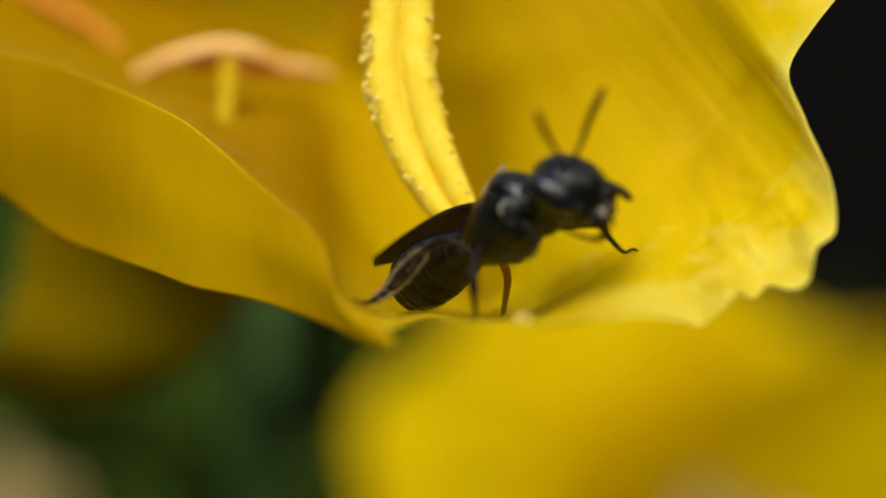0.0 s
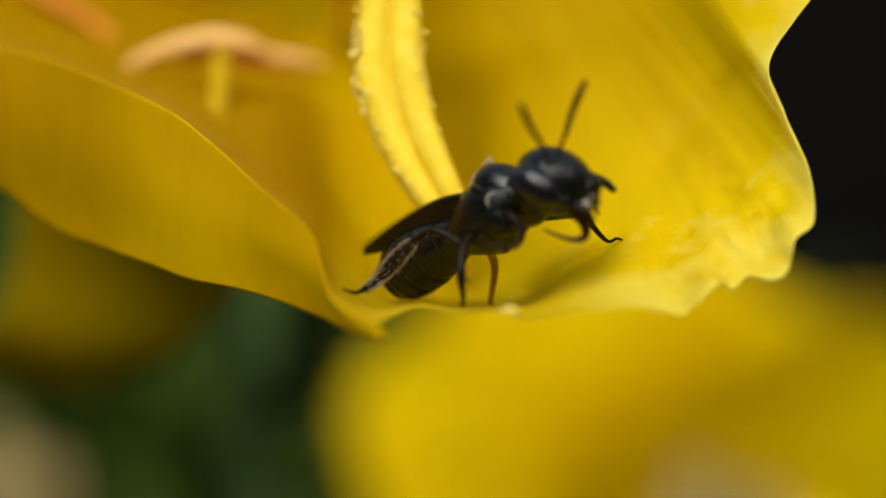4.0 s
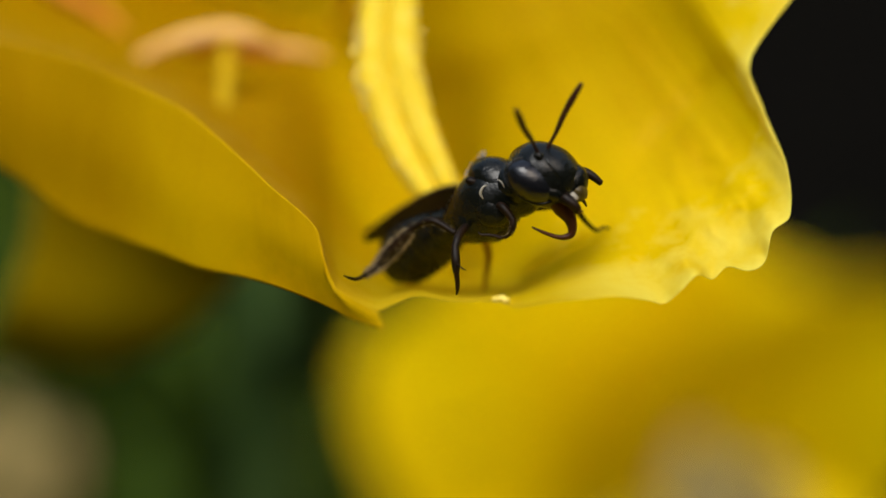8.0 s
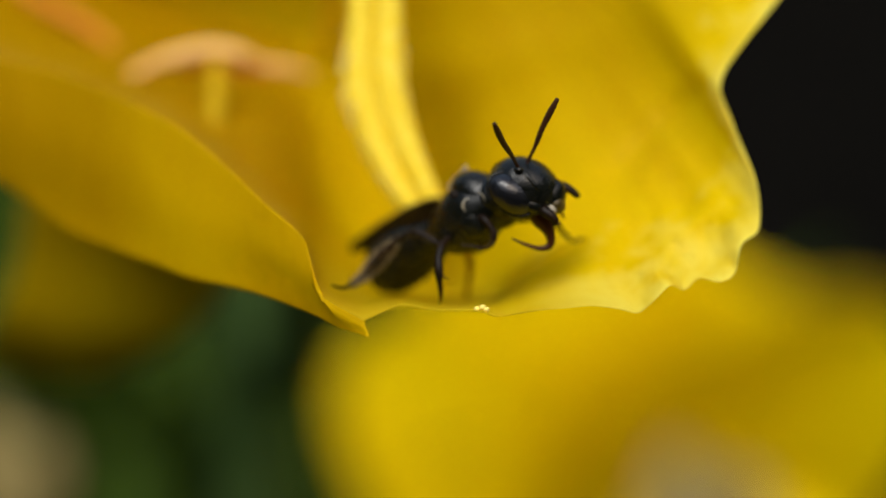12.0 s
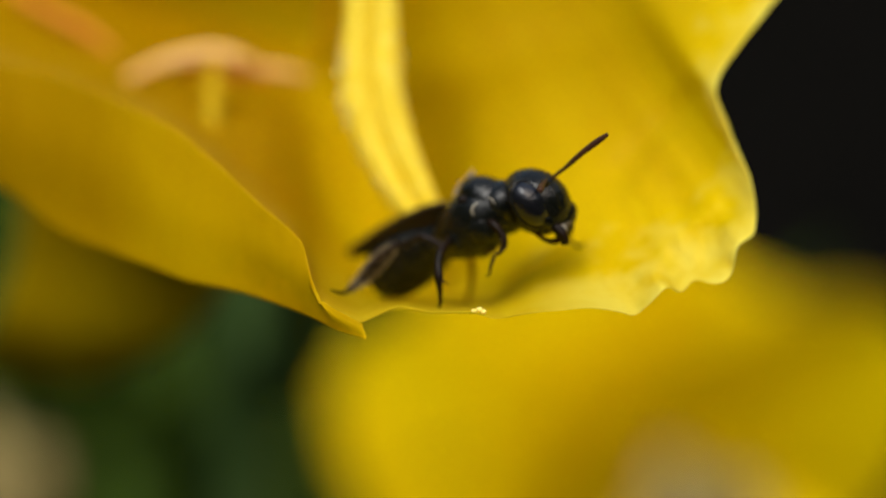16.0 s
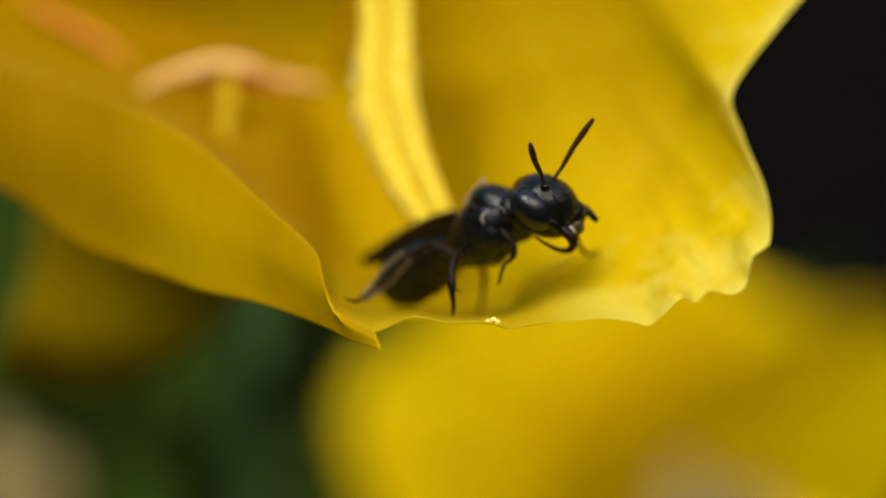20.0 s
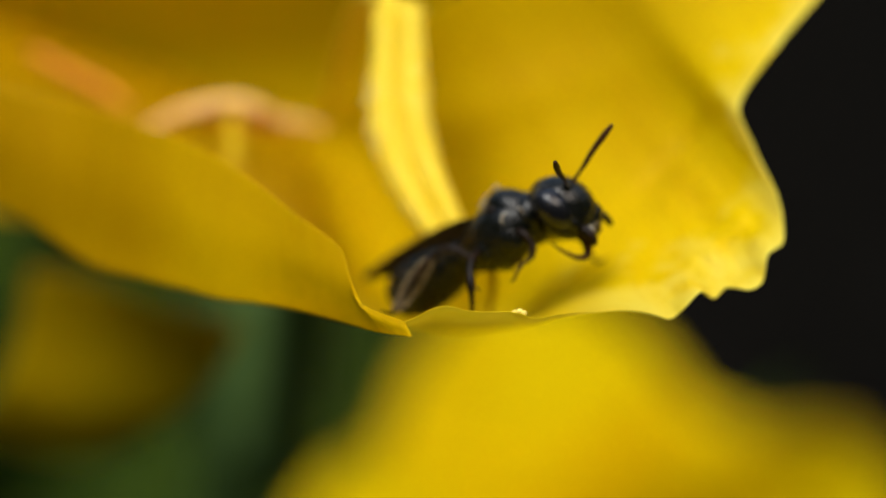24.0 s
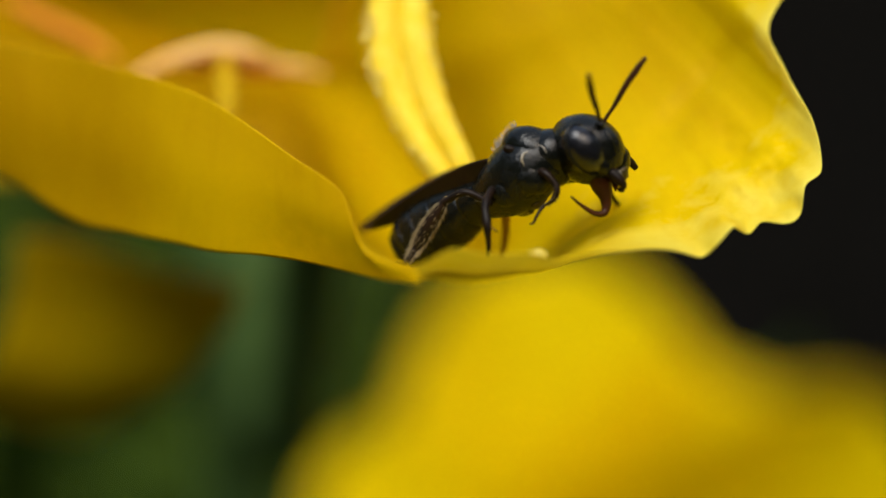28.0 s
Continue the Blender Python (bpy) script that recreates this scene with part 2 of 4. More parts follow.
def tube(points, radii, n=24, sides=14, flat=1.0, side=(0, 1, 0), rough=0.0, seed=0):
    """A closed tapering tube along a curve. flat squeezes it along side."""
    c = spline(points, n)
    r = spline([(x, 0, 0) for x in radii], n)[:, 0] if len(radii) > 2 else np.linspace(radii[0], radii[-1], n)
    t = np.gradient(c, axis=0)
    t /= np.linalg.norm(t, axis=1)[:, None] + 1e-12
    s = np.asarray(side, dtype=float)
    verts, faces = [], []
    rng = np.random.RandomState(seed)
    for k in range(n):
        e1 = s - t[k] * s.dot(t[k])
        e1 /= np.linalg.norm(e1) + 1e-12
        e2 = np.cross(t[k], e1)
        for j in range(sides):
            a = 2 * math.pi * j / sides
            rr = max(r[k], 1e-6) * (1 + rough * rng.uniform(-1, 1))
            verts.append(c[k] + rr * (flat * math.cos(a) * e1 + math.sin(a) * e2))
    for k in range(n - 1):
        for j in range(sides):
            j2 = (j + 1) % sides
            faces.append((k * sides + j, k * sides + j2, (k + 1) * sides + j2, (k + 1) * sides + j))
    verts += [c[0] - t[0] * r[0] * 0.4, c[-1] + t[-1] * r[-1] * 0.4]
    a, b = len(verts) - 2, len(verts) - 1
    for j in range(sides):
        j2 = (j + 1) % sides
        faces.append((a, j2, j))
        faces.append((b, (n - 1) * sides + j, (n - 1) * sides + j2))
    return verts, faces


def ball(centre, radii, turn=(0, 0, 0), rings=18, sides=24, shape=None):
    """An ellipsoid, turned by degrees, pushed in or out by shape(x, y, z) of the unit ball."""
    m = pose(0, 0, 0, *turn).to_3x3()
    c = Vector(centre)
    verts, faces = [], []
    for i in range(rings + 1):
        th = math.pi * i / rings
        for j in range(sides):
            ph = 2 * math.pi * j / sides
            p = Vector((math.sin(th) * math.cos(ph), math.sin(th) * math.sin(ph), math.cos(th)))
            k = shape(*p) if shape else 1.0
            verts.append(c + m @ Vector((p.x * radii[0] * k, p.y * radii[1] * k, p.z * radii[2] * k)))
    for i in range(rings):
        for j in range(sides):
            j2 = (j + 1) % sides
            faces.append((i * sides + j, (i + 1) * sides + j, (i + 1) * sides + j2, i * sides + j2))
    return verts, faces


def join(*shapes):
    verts, faces = [], []
    for s in shapes:
        k = len(verts)
        verts += list(s[0])
        faces += [tuple(i + k for i in f) for f in s[1]]
    return verts, faces


def sheet(grid, thick):
    """A closed leaf of tissue from a grid [v][u] of places (v = 0 is the free rim), thinner at the rim."""
    g = np.asarray(grid, dtype=float)
    nv, nu = g.shape[:2]
    du, dv = np.gradient(g, axis=1), np.gradient(g, axis=0)
    nrm = np.cross(du, dv)
    nrm /= np.linalg.norm(nrm, axis=2)[:, :, None] + 1e-15
    if nrm[:, :, 1].mean() > 0:
        nrm = -nrm
    v = np.linspace(0, 1, nv)[:, None, None]
    u = np.linspace(0, 1, nu)[None, :, None]
    tk = thick * (0.08 + 0.92 * np.clip(v / 0.15, 0, 1)) * np.ones_like(u)
    back = g - nrm * tk
    verts = np.vstack([g.reshape(-1, 3), back.reshape(-1, 3)])
    uvs = np.concatenate([np.broadcast_to(u, (nv, nu, 1)), np.broadcast_to(v, (nv, nu, 1))], axis=2).reshape(-1, 2)
    uvs = np.vstack([uvs, uvs])
    faces, o = [], nu * nv
    for a in range(nv - 1):
        for b in range(nu - 1):
            q = (a * nu + b, a * nu + b + 1, (a + 1) * nu + b + 1, (a + 1) * nu + b)
            faces.append(q)
            faces.append(tuple(o + i for i in reversed(q)))
    rimline = [b for b in range(nu)] + [a * nu + nu - 1 for a in range(1, nv)] + \
              [(nv - 1) * nu + b for b in range(nu - 2, -1, -1)] + [a * nu for a in range(nv - 2, 0, -1)]
    for a, b in zip(rimline, rimline[1:] + rimline[:1]):
        faces.append((b, a, o + a, o + b))
    return verts, faces, uvs


def tensor(rows, nu, nv):
    """A smooth grid through rows of places: rows run along v, places along u."""
    along = np.asarray([spline(r, nu) for r in rows])
    return np.stack([spline(along[:, k], nv) for k in range(nu)], axis=1)


def ripple(grid, amp, size, reach, seed=0.0):
    """Crinkle a petal near its rim: depth and drop vary along it."""
    g = grid.copy()
    nv, nu = g.shape[:2]
    for a in range(nv):
        w = math.exp(-(a / (nv - 1)) / reach)
        for b in range(nu):
            p = Vector(g[a, b]) / size
            g[a, b, 1] += amp * w * noise.noise(p + Vector((seed, 0, 0)))
            g[a, b, 2] += 0.5 * amp * w * noise.noise(p * 1.3 + Vector((0, seed, 3.1)))
    return g


# ---- ground ----
def ground():
    n, verts, faces = 60, [], []
    for i in range(n + 1):
        for j in range(n + 1):
            x, y = (i / n - 0.5) * 2, (j / n - 0.5) * 2
            x, y = math.copysign(abs(x) ** 4 * 400 + abs(x) * 1.2, x), math.copysign(abs(y) ** 4 * 400 + abs(y) * 1.2, y)
            k = 0.012 * noise.noise(Vector((x * 14, y * 14, 0))) if abs(x) + abs(y) < 4 else 0
            verts.append((x, y, GROUND + k))
    for i in range(n):
        for j in range(n):
            a = i * (n + 1) + j
            faces.append((a, a + n + 1, a + n + 2, a + 1))
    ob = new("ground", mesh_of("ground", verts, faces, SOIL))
    tagged(ob, "bare soil of the flower bed, deep shade painted into its near-black colour", "ground", kind="structure")


ground()


def hedge():
    """Unseen dark shrubs, added behind and beside the lens to darken reflections."""
    nu, nv, verts, faces = 220, 26, [], []
    for i in range(nu + 1):
        a = radians(150 + 240 * i / nu)
        for j in range(nv + 1):
            h = j / nv
            top = 2.3 + 0.35 * noise.noise(Vector((i * 0.13, 0, 5)))
            r = 2.1 + 0.35 * h * h + 0.16 * noise.noise(Vector((i * 0.45, j * 0.6, 0))) + 0.07 * noise.noise(Vector((i * 1.7, j * 1.9, 3)))
            verts.append((r * math.cos(a), r * math.sin(a), GROUND - 0.02 + top * h))
    for i in range(nu):
        for j in range(nv):
            a = i * (nv + 1) + j
            faces.append((a, a + nv + 1, a + nv + 2, a + 1))
    ob = new("backdrop_hedge", mesh_of("backdrop_hedge", verts, faces, LEAF))
    tagged(ob, "unseen dark green hedge added behind the lens to darken reflections", "hedge", kind="structure")


hedge()


# ---- the flower the bee sits in ----
FLOWER_AT = at(600, 100, 29)
flower = thing("daylily_flower", FLOWER_AT, "open yellow daylily flower with ruffled translucent petals on a green stalk", "flower")


def own(shape, origin=FLOWER_AT):
    return ([Vector(v) - origin for v in shape[0]], *shape[1:])


def bowl_petal():
    """The broad petal under the bee: a trough with a waved near rim, its wall running up and back to the throat."""
    rim = [(-110, 50), (110, 108), (295, 188), (380, 250), (470, 335), (554, 413), (580, 501), (603, 530), (632, 549), (661, 557), (686, 547), (713, 533), (734, 528), (758, 531),
           (792, 538), (874, 541), (910, 550), (963, 543), (1030, 535), (1090, 531), (1140, 540), (1166, 545), (1190, 527), (1224, 494), (1252, 502),
           (1278, 481), (1314, 488), (1342, 472), (1356, 420), (1388, 390), (1382, 310), (1345, 222), (1318, 125), (1400, 0), (1530, -150)]
    deep = [(0, 6), (1, 4.7), (2, 1.8), (3, 0.2), (4, -1.5), (5, -2.8), (6, -3.2), (9, -4.8), (13, -5), (17, -4.5), (21, -3.4), (27, -2.5), (29, -2), (32, 0), (33, 0.8), (34, 2)]
    throat = [(-120, -200, 27), (420, 10, 28), (610, 40, 24), (770, -120, 13.5), (1000, -230, 7.5), (1240, -330, 4)]
    nu, nv = 460, 100
    r = spline([(*p, np.interp(i, [k for k, _ in deep], [d for _, d in deep])) for i, p in enumerate(rim)], 1200)
    run = np.r_[0, np.cumsum(np.linalg.norm(np.diff(r[:, :2], axis=0), axis=1))]
    r = np.stack([np.interp(np.linspace(0, run[-1], nu), run, r[:, k]) for k in range(3)], axis=1)
    th = spline(throat, nu)
    # the wall behind follows the rim without its small waves
    calm = np.stack([np.convolve(np.pad(r[:, k], 30, mode='reflect', reflect_type='odd'), np.hanning(61) / np.hanning(61).sum(), 'valid') for k in range(3)], axis=1)
    grid = np.zeros((nv, nu, 3))
    for b in range(nu):
        s = b / (nu - 1)
        pit = math.exp(-((s - 0.46) / (0.085 if s < 0.46 else 0.078)) ** 2)
        dip, soon = 0.36 * pit + 0.03 + 0.2 * max(0.0, min(1.0, (0.27 - s) / 0.12)), 0.07 - 0.042 * pit + 0.09 * max(0.0, min(1.0, (0.41 - s) / 0.06))
        for a in range(nv):
            t = (a / (nv - 1)) ** 1.7
            wave = math.exp(-t / (0.055 + 0.4 * max(0.0, min(1.0, (s - 0.68) / 0.08))))
            q = calm[b] + (r[b] - calm[b]) * wave
            u, v = q[0] * (1 - t) + th[b, 0] * t, q[1] * (1 - t) + th[b, 1] * t
            v += 2 * pit * math.exp(-((t - 0.05) / 0.035) ** 2)
            g = dip * (1 - math.exp(-t / soon)) + (1 - dip) * t
            d = q[2] * (1 - g) + th[b, 2] * g
            # the fold that runs across the back wall
            k = (v - 55) + (u - 1000) * 0.27
            d -= 1.1 * math.exp(-(k / 60) ** 2) * min(1, t * 3) * max(0.05, min(1, (1240 - u) / 600))
            # fluted, crumpled lobe
            w = math.exp(-((u - 1250) / 150) ** 2 - ((v - 430) / 120) ** 2)
            d += w * (0.12 * math.sin(u * 0.055 + v * 0.03) + 0.7 * noise.noise(Vector((u / 62, v / 62, 2.0)))) * math.exp(-t / 0.4)
            d += 0.22 * w * noise.noise(Vector((u / 26, v / 30, 7.0)))
            # shallow ribs from the throat out to the rim
            fan = max(0.0, min(1.0, (s - 0.5) / 0.12)) * min(1.0, (1 - s) / 0.05)
            d += fan * (0.11 * noise.noise(Vector((s * 34, t * 1.6, 1.0))) + 0.035 * noise.noise(Vector((s * 95, t * 2.4, 4.0)))) * math.exp(-t / 0.8)
            # a shallow furrow that runs up to the notch
            side = ((u - 1090) * 220 + (v - 330) * 210) / 304
            way = ((u - 1090) * 210 - (v - 330) * 220) / 92500
            d += 0.3 * math.exp(-(side / 24) ** 2) * max(0, min(1, way * 4, (1 - way) * 4))
            # crease under the head
            along = ((u - 872) * 203 - (v - 528) * 113) / 53978
            off = ((u - 872) * 113 + (v - 528) * 203) / 232.3
            d += 0.55 * math.exp(-(off / 14) ** 2) * max(0, min(1, along * 5, (1.05 - along) * 4))
            grid[a, b] = at(u, v, d)
    grid = ripple(grid, 0.09 * MM, 1.2 * MM, 0.06, 4.0)
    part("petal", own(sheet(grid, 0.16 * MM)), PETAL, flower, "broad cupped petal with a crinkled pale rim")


def side_petal():
    """The petal whose outer face hangs beside the bowl, drawn out to a brownish tip."""
    top = [(-150, 38, 6.0), (0, 78, 5.1), (112, 106, 4.3), (297, 186, 1.4), (382, 248, -0.2), (472, 333, -1.85), (556, 412, -3.05), (578, 502, -3.4), (664, 559, -5.1)]
    low = [(-150, 200, 7.2), (0, 300, 6.3), (130, 392, 4.8), (250, 442, 2.2), (350, 480, 0.3), (480, 510, -1.4), (570, 546, -2.8), (625, 570, -4.3), (673, 592, -5.4)]
    mid = [((a[0] + b[0]) / 2, (a[1] + b[1]) / 2, (a[2] + b[2]) / 2 - 0.3 * min(1, (b[1] - a[1]) / 120)) for a, b in zip(top, low)]
    grid = tensor([[at(*p) for p in low], [at(*p) for p in mid], [at(*p) for p in top]], 120, 40)
    grid = ripple(grid, 0.25 * MM, 3 * MM, 0.4, 9.0)
    part("petal", own(sheet(grid, 0.05 * MM)), SIDE, flower, "outer face of a curled petal with painted-in shade and a brown tip")


def back_petal():
    """The deep petal behind the stamens."""
    # The last rows curl forward out of view, added to shade the petal below.
    rows = [[at(-260, 230, 27), at(60, 230, 28), at(330, 230, 29), at(560, 200, 30), at(760, 160, 30)],
            [at(-260, 110, 28), at(60, 120, 29), at(330, 120, 30), at(560, 90, 31), at(780, 40, 30)],
            [at(-260, -60, 27), at(60, -40, 28.5), at(330, -40, 30), at(560, -60, 30.5), at(800, -80, 30)],
            [at(-260, -260, 24.2), at(60, -240, 25.2), at(330, -220, 26.2), at(560, -220, 27), at(820, -200, 28.5)],
            [at(-260, -400, 21), at(60, -390, 21.5), at(330, -380, 22.5), at(560, -360, 24), at(820, -330, 26.5)],
            [at(-260, -540, 17), at(60, -530, 17.5), at(330, -510, 19), at(560, -480, 21), at(820, -440, 25)]]
    grid = ripple(tensor(rows, 70, 50), 0.8 * MM, 6 * MM, 3.0, 2.0)
    part("petal", own(sheet(grid, 0.3 * MM)), GOLD, flower, "golden inner petal, shade painted into its deeper tone")


def hanging_sepal():
    """The outer tepal that hangs behind, the flower's own shade painted into its brown."""
    rows = [[at(60, 330, 28), at(170, 350, 28), at(300, 400, 27.5), at(440, 440, 26)],
            [at(50, 430, 29), at(160, 450, 29), at(290, 480, 28.5), at(410, 500, 27)],
            [at(10, 540, 30.4), at(130, 570, 30.4), at(270, 570, 30), at(360, 560, 29)],
            [at(-30, 610, 33.2), at(90, 655, 33.2), at(190, 660, 32.7), at(310, 605, 31.5)]]
    grid = ripple(tensor(rows[::-1], 60, 50), 0.9 * MM, 7 * MM, 1.0, 6.0)
    part("sepal", own(sheet(grid, 0.35 * MM)), SEPAL, flower, "brownish outer tepal hanging down, shade painted into its colour")


bowl_petal()
side_petal()
back_petal()
hanging_sepal()


def stamens():
    # near anther: two long lobes with a furrow, dusted with pollen along the margins
    line = [(684, -80, 3.6), (686, 20, 3.6), (684, 120, 3.5), (706, 215, 3.4), (744, 300, 3.3), (790, 376, 3.2)]
    wide = [44, 46, 52, 48, 42, 30]
    rng = random.Random(5)
    near = part("anther", own(tube([at(*p) + Vector((0, 0.25 * MM, 0)) for p in line], [w * 0.5 / STEP * MM for w in wide], 50, 14)),
                ANTHER_Y, flower, "long yellow anther split by a furrow, dusted with pollen")
    for sgn in (-1, 1):
        pts, rad = [], []
        for (u, v, d), w in zip(line, wide):
            pts.append(at(u + sgn * w * 0.56, v - sgn * w * 0.12, d))
            rad.append(w * 0.62 / STEP * MM)
        part("lobe", own(tube(pts, rad, 60, 16, 0.9, rough=0.03, seed=3 + sgn)), ANTHER_Y, near)
    grains = []
    c = spline(line, 200)
    w = spline([(x, 0, 0) for x in wide], 200)[:, 0]
    for i in range(260):
        sgn = -1 if rng.random() < 0.7 else 1
        k = int(min(199, max(0, rng.choice((62, 70, 84, 96, 104, 60, 130, 160)) + rng.gauss(0, 6)))) if sgn < 0 else int(199 * rng.random())
        g = at(c[k, 0] + sgn * w[k] * rng.uniform(0.85, 1.24), c[k, 1] + rng.uniform(-8, 8), c[k, 2] - rng.uniform(-0.2, 0.5))
        q = rng.uniform(0.035, 0.075) * MM
        grains.append(ball(g, (q, q, q * 1.3), (rng.uniform(0, 90), 0, rng.uniform(0, 90)), 5, 7))
    pol = part("pollen", own(join(*grains)), POLLEN, near, "pale pollen grains")
    tagged(pol, kind="stuff")
    part("filament", own(tube([at(676, -90, 3.8), at(640, -120, 10), at(610, 20, 20), at(600, 100, 29)], [0.42 * MM, 0.36 * MM, 0.4 * MM], 30, 12)),
         ANTHER_Y, flower)
    # two soft orange anthers deeper in
    a = part("anther", own(tube([at(232, 118, 12.6), at(300, 86, 12.4), at(385, 66, 12.3), at(440, 74, 12.4), at(482, 92, 12.7)],
                                [0.18 * MM, 0.3 * MM, 0.34 * MM, 0.32 * MM, 0.2 * MM], 40, 12)), ANTHER_P, flower, "curved pale pinkish anther")
    part("lobe", own(tube([at(330, 100, 12.9), at(390, 92, 12.8), at(440, 100, 12.8), at(500, 108, 13.1)], [0.14 * MM, 0.3 * MM, 0.32 * MM, 0.18 * MM], 24, 12)), ANTHER_O, a, "orange-brown inner face")
    part("lobe", own(tube([at(480, 94, 13.4), at(525, 98, 13.6), at(575, 110, 13.9)], [0.16 * MM, 0.24 * MM, 0.12 * MM], 24, 12)), ANTHER_P, a)
    part("filament", own(tube([at(402, 92, 12.4), at(399, 150, 10.6), at(395, 205, 8.2), at(390, 244, 5.6)], [0.32 * MM, 0.34 * MM, 0.32 * MM, 0.2 * MM], 24, 12)),
         FILAMENT, flower)
    part("anther", own(tube([at(40, -46, 16.8), at(110, -6, 16.6), at(178, 30, 16.5), at(232, 78, 16.6)],
                            [0.22 * MM, 0.3 * MM, 0.3 * MM, 0.16 * MM], 30, 12)), ANTHER_O, flower, "curved orange-brown anther")


stamens()


def down_to_ground(p):
    """The place on the ground under a place of the plan, in the plan's frame."""
    w = TILT @ p
    return TILT.inverted() @ Vector((w.x, w.y + 0.02, GROUND - 0.01))


foot = down_to_ground(at(430, 700, 86))
part("stalk", own(tube([at(600, 100, 34), at(592, 180, 40), at(575, 400, 50), at(532, 640, 62), at(470, 880, 78), foot],
                       [2.2 * MM, 2.0 * MM, 2.2 * MM, 2.4 * MM, 2.8 * MM, 3.4 * MM], 60, 14)), STALK, flower, "green stalk")

speck = new("pollen_clump", mesh_of("pollen_clump", *join(*[ball(at(880 + a * 0.9, 537 + b * 0.6, -4.3 + c), (0.1 * MM, 0.085 * MM, 0.075 * MM), (0, 0, 30 * a), 7, 9)
            for a, b, c in ((-10, 1, 0), (1, -4, 0.1), (9, 3, 0))]), POLLEN))
speck.matrix_world = TILT
tagged(speck, "tiny pale pollen clump stuck on the petal rim", "pollen")
dust = new("dust_speck", mesh_of("dust_speck", *ball((6.24 * MM, 1.08 * MM, 1.42 * MM), (0.022 * MM, 0.022 * MM, 0.034 * MM), (20, 30, 0), 7, 9, lambda x, y, z: 1 + 0.3 * x * z), LEG))
dust.matrix_world = TILT
tagged(dust, "tiny dark dust speck lying on the petal", "dust")


# ---- the bee ----
BEE_AT = at(850, 365, -1.0)
bee = thing("small_bee", BEE_AT, "small shiny black bee resting in the yellow flower", "bee")
S = MM / STEP        # one plan step in metres, in the plane of the bee


def bee_own(shape, origin=None):
    o = BEE_AT if origin is None else origin
    return ([Vector(v) - o for v in shape[0]], *shape[1:])


def abdomen():
    line = spline([at(814, 394, -0.8), at(772, 418, 0.4), at(737, 442, 1.2), at(706, 465, 1.7), at(686, 480, 1.9)], 61)
    rad = spline([(x, 0, 0) for x in (26, 50, 58, 52, 35)], 61)[:, 0] * S
    cuts = [0, 9, 20, 31, 42, 52, 60]
    for a, b in zip(cuts, cuts[1:]):
        r = rad[a:b + 1].copy()
        n = len(r)
        r *= 1.0 - 0.06 * np.exp(-np.arange(n) / 1.2) + 0.015
        part("abdomen_segment", bee_own(tube(list(line[a:b + 1]), list(r), 10, 26, 0.95)), CUTICLE, bee)


def lumpy(amp, freq, seed):
    return lambda x, y, z: 1 + amp * noise.noise(Vector((x, y, z)) * freq + Vector((seed, seed, 0)))


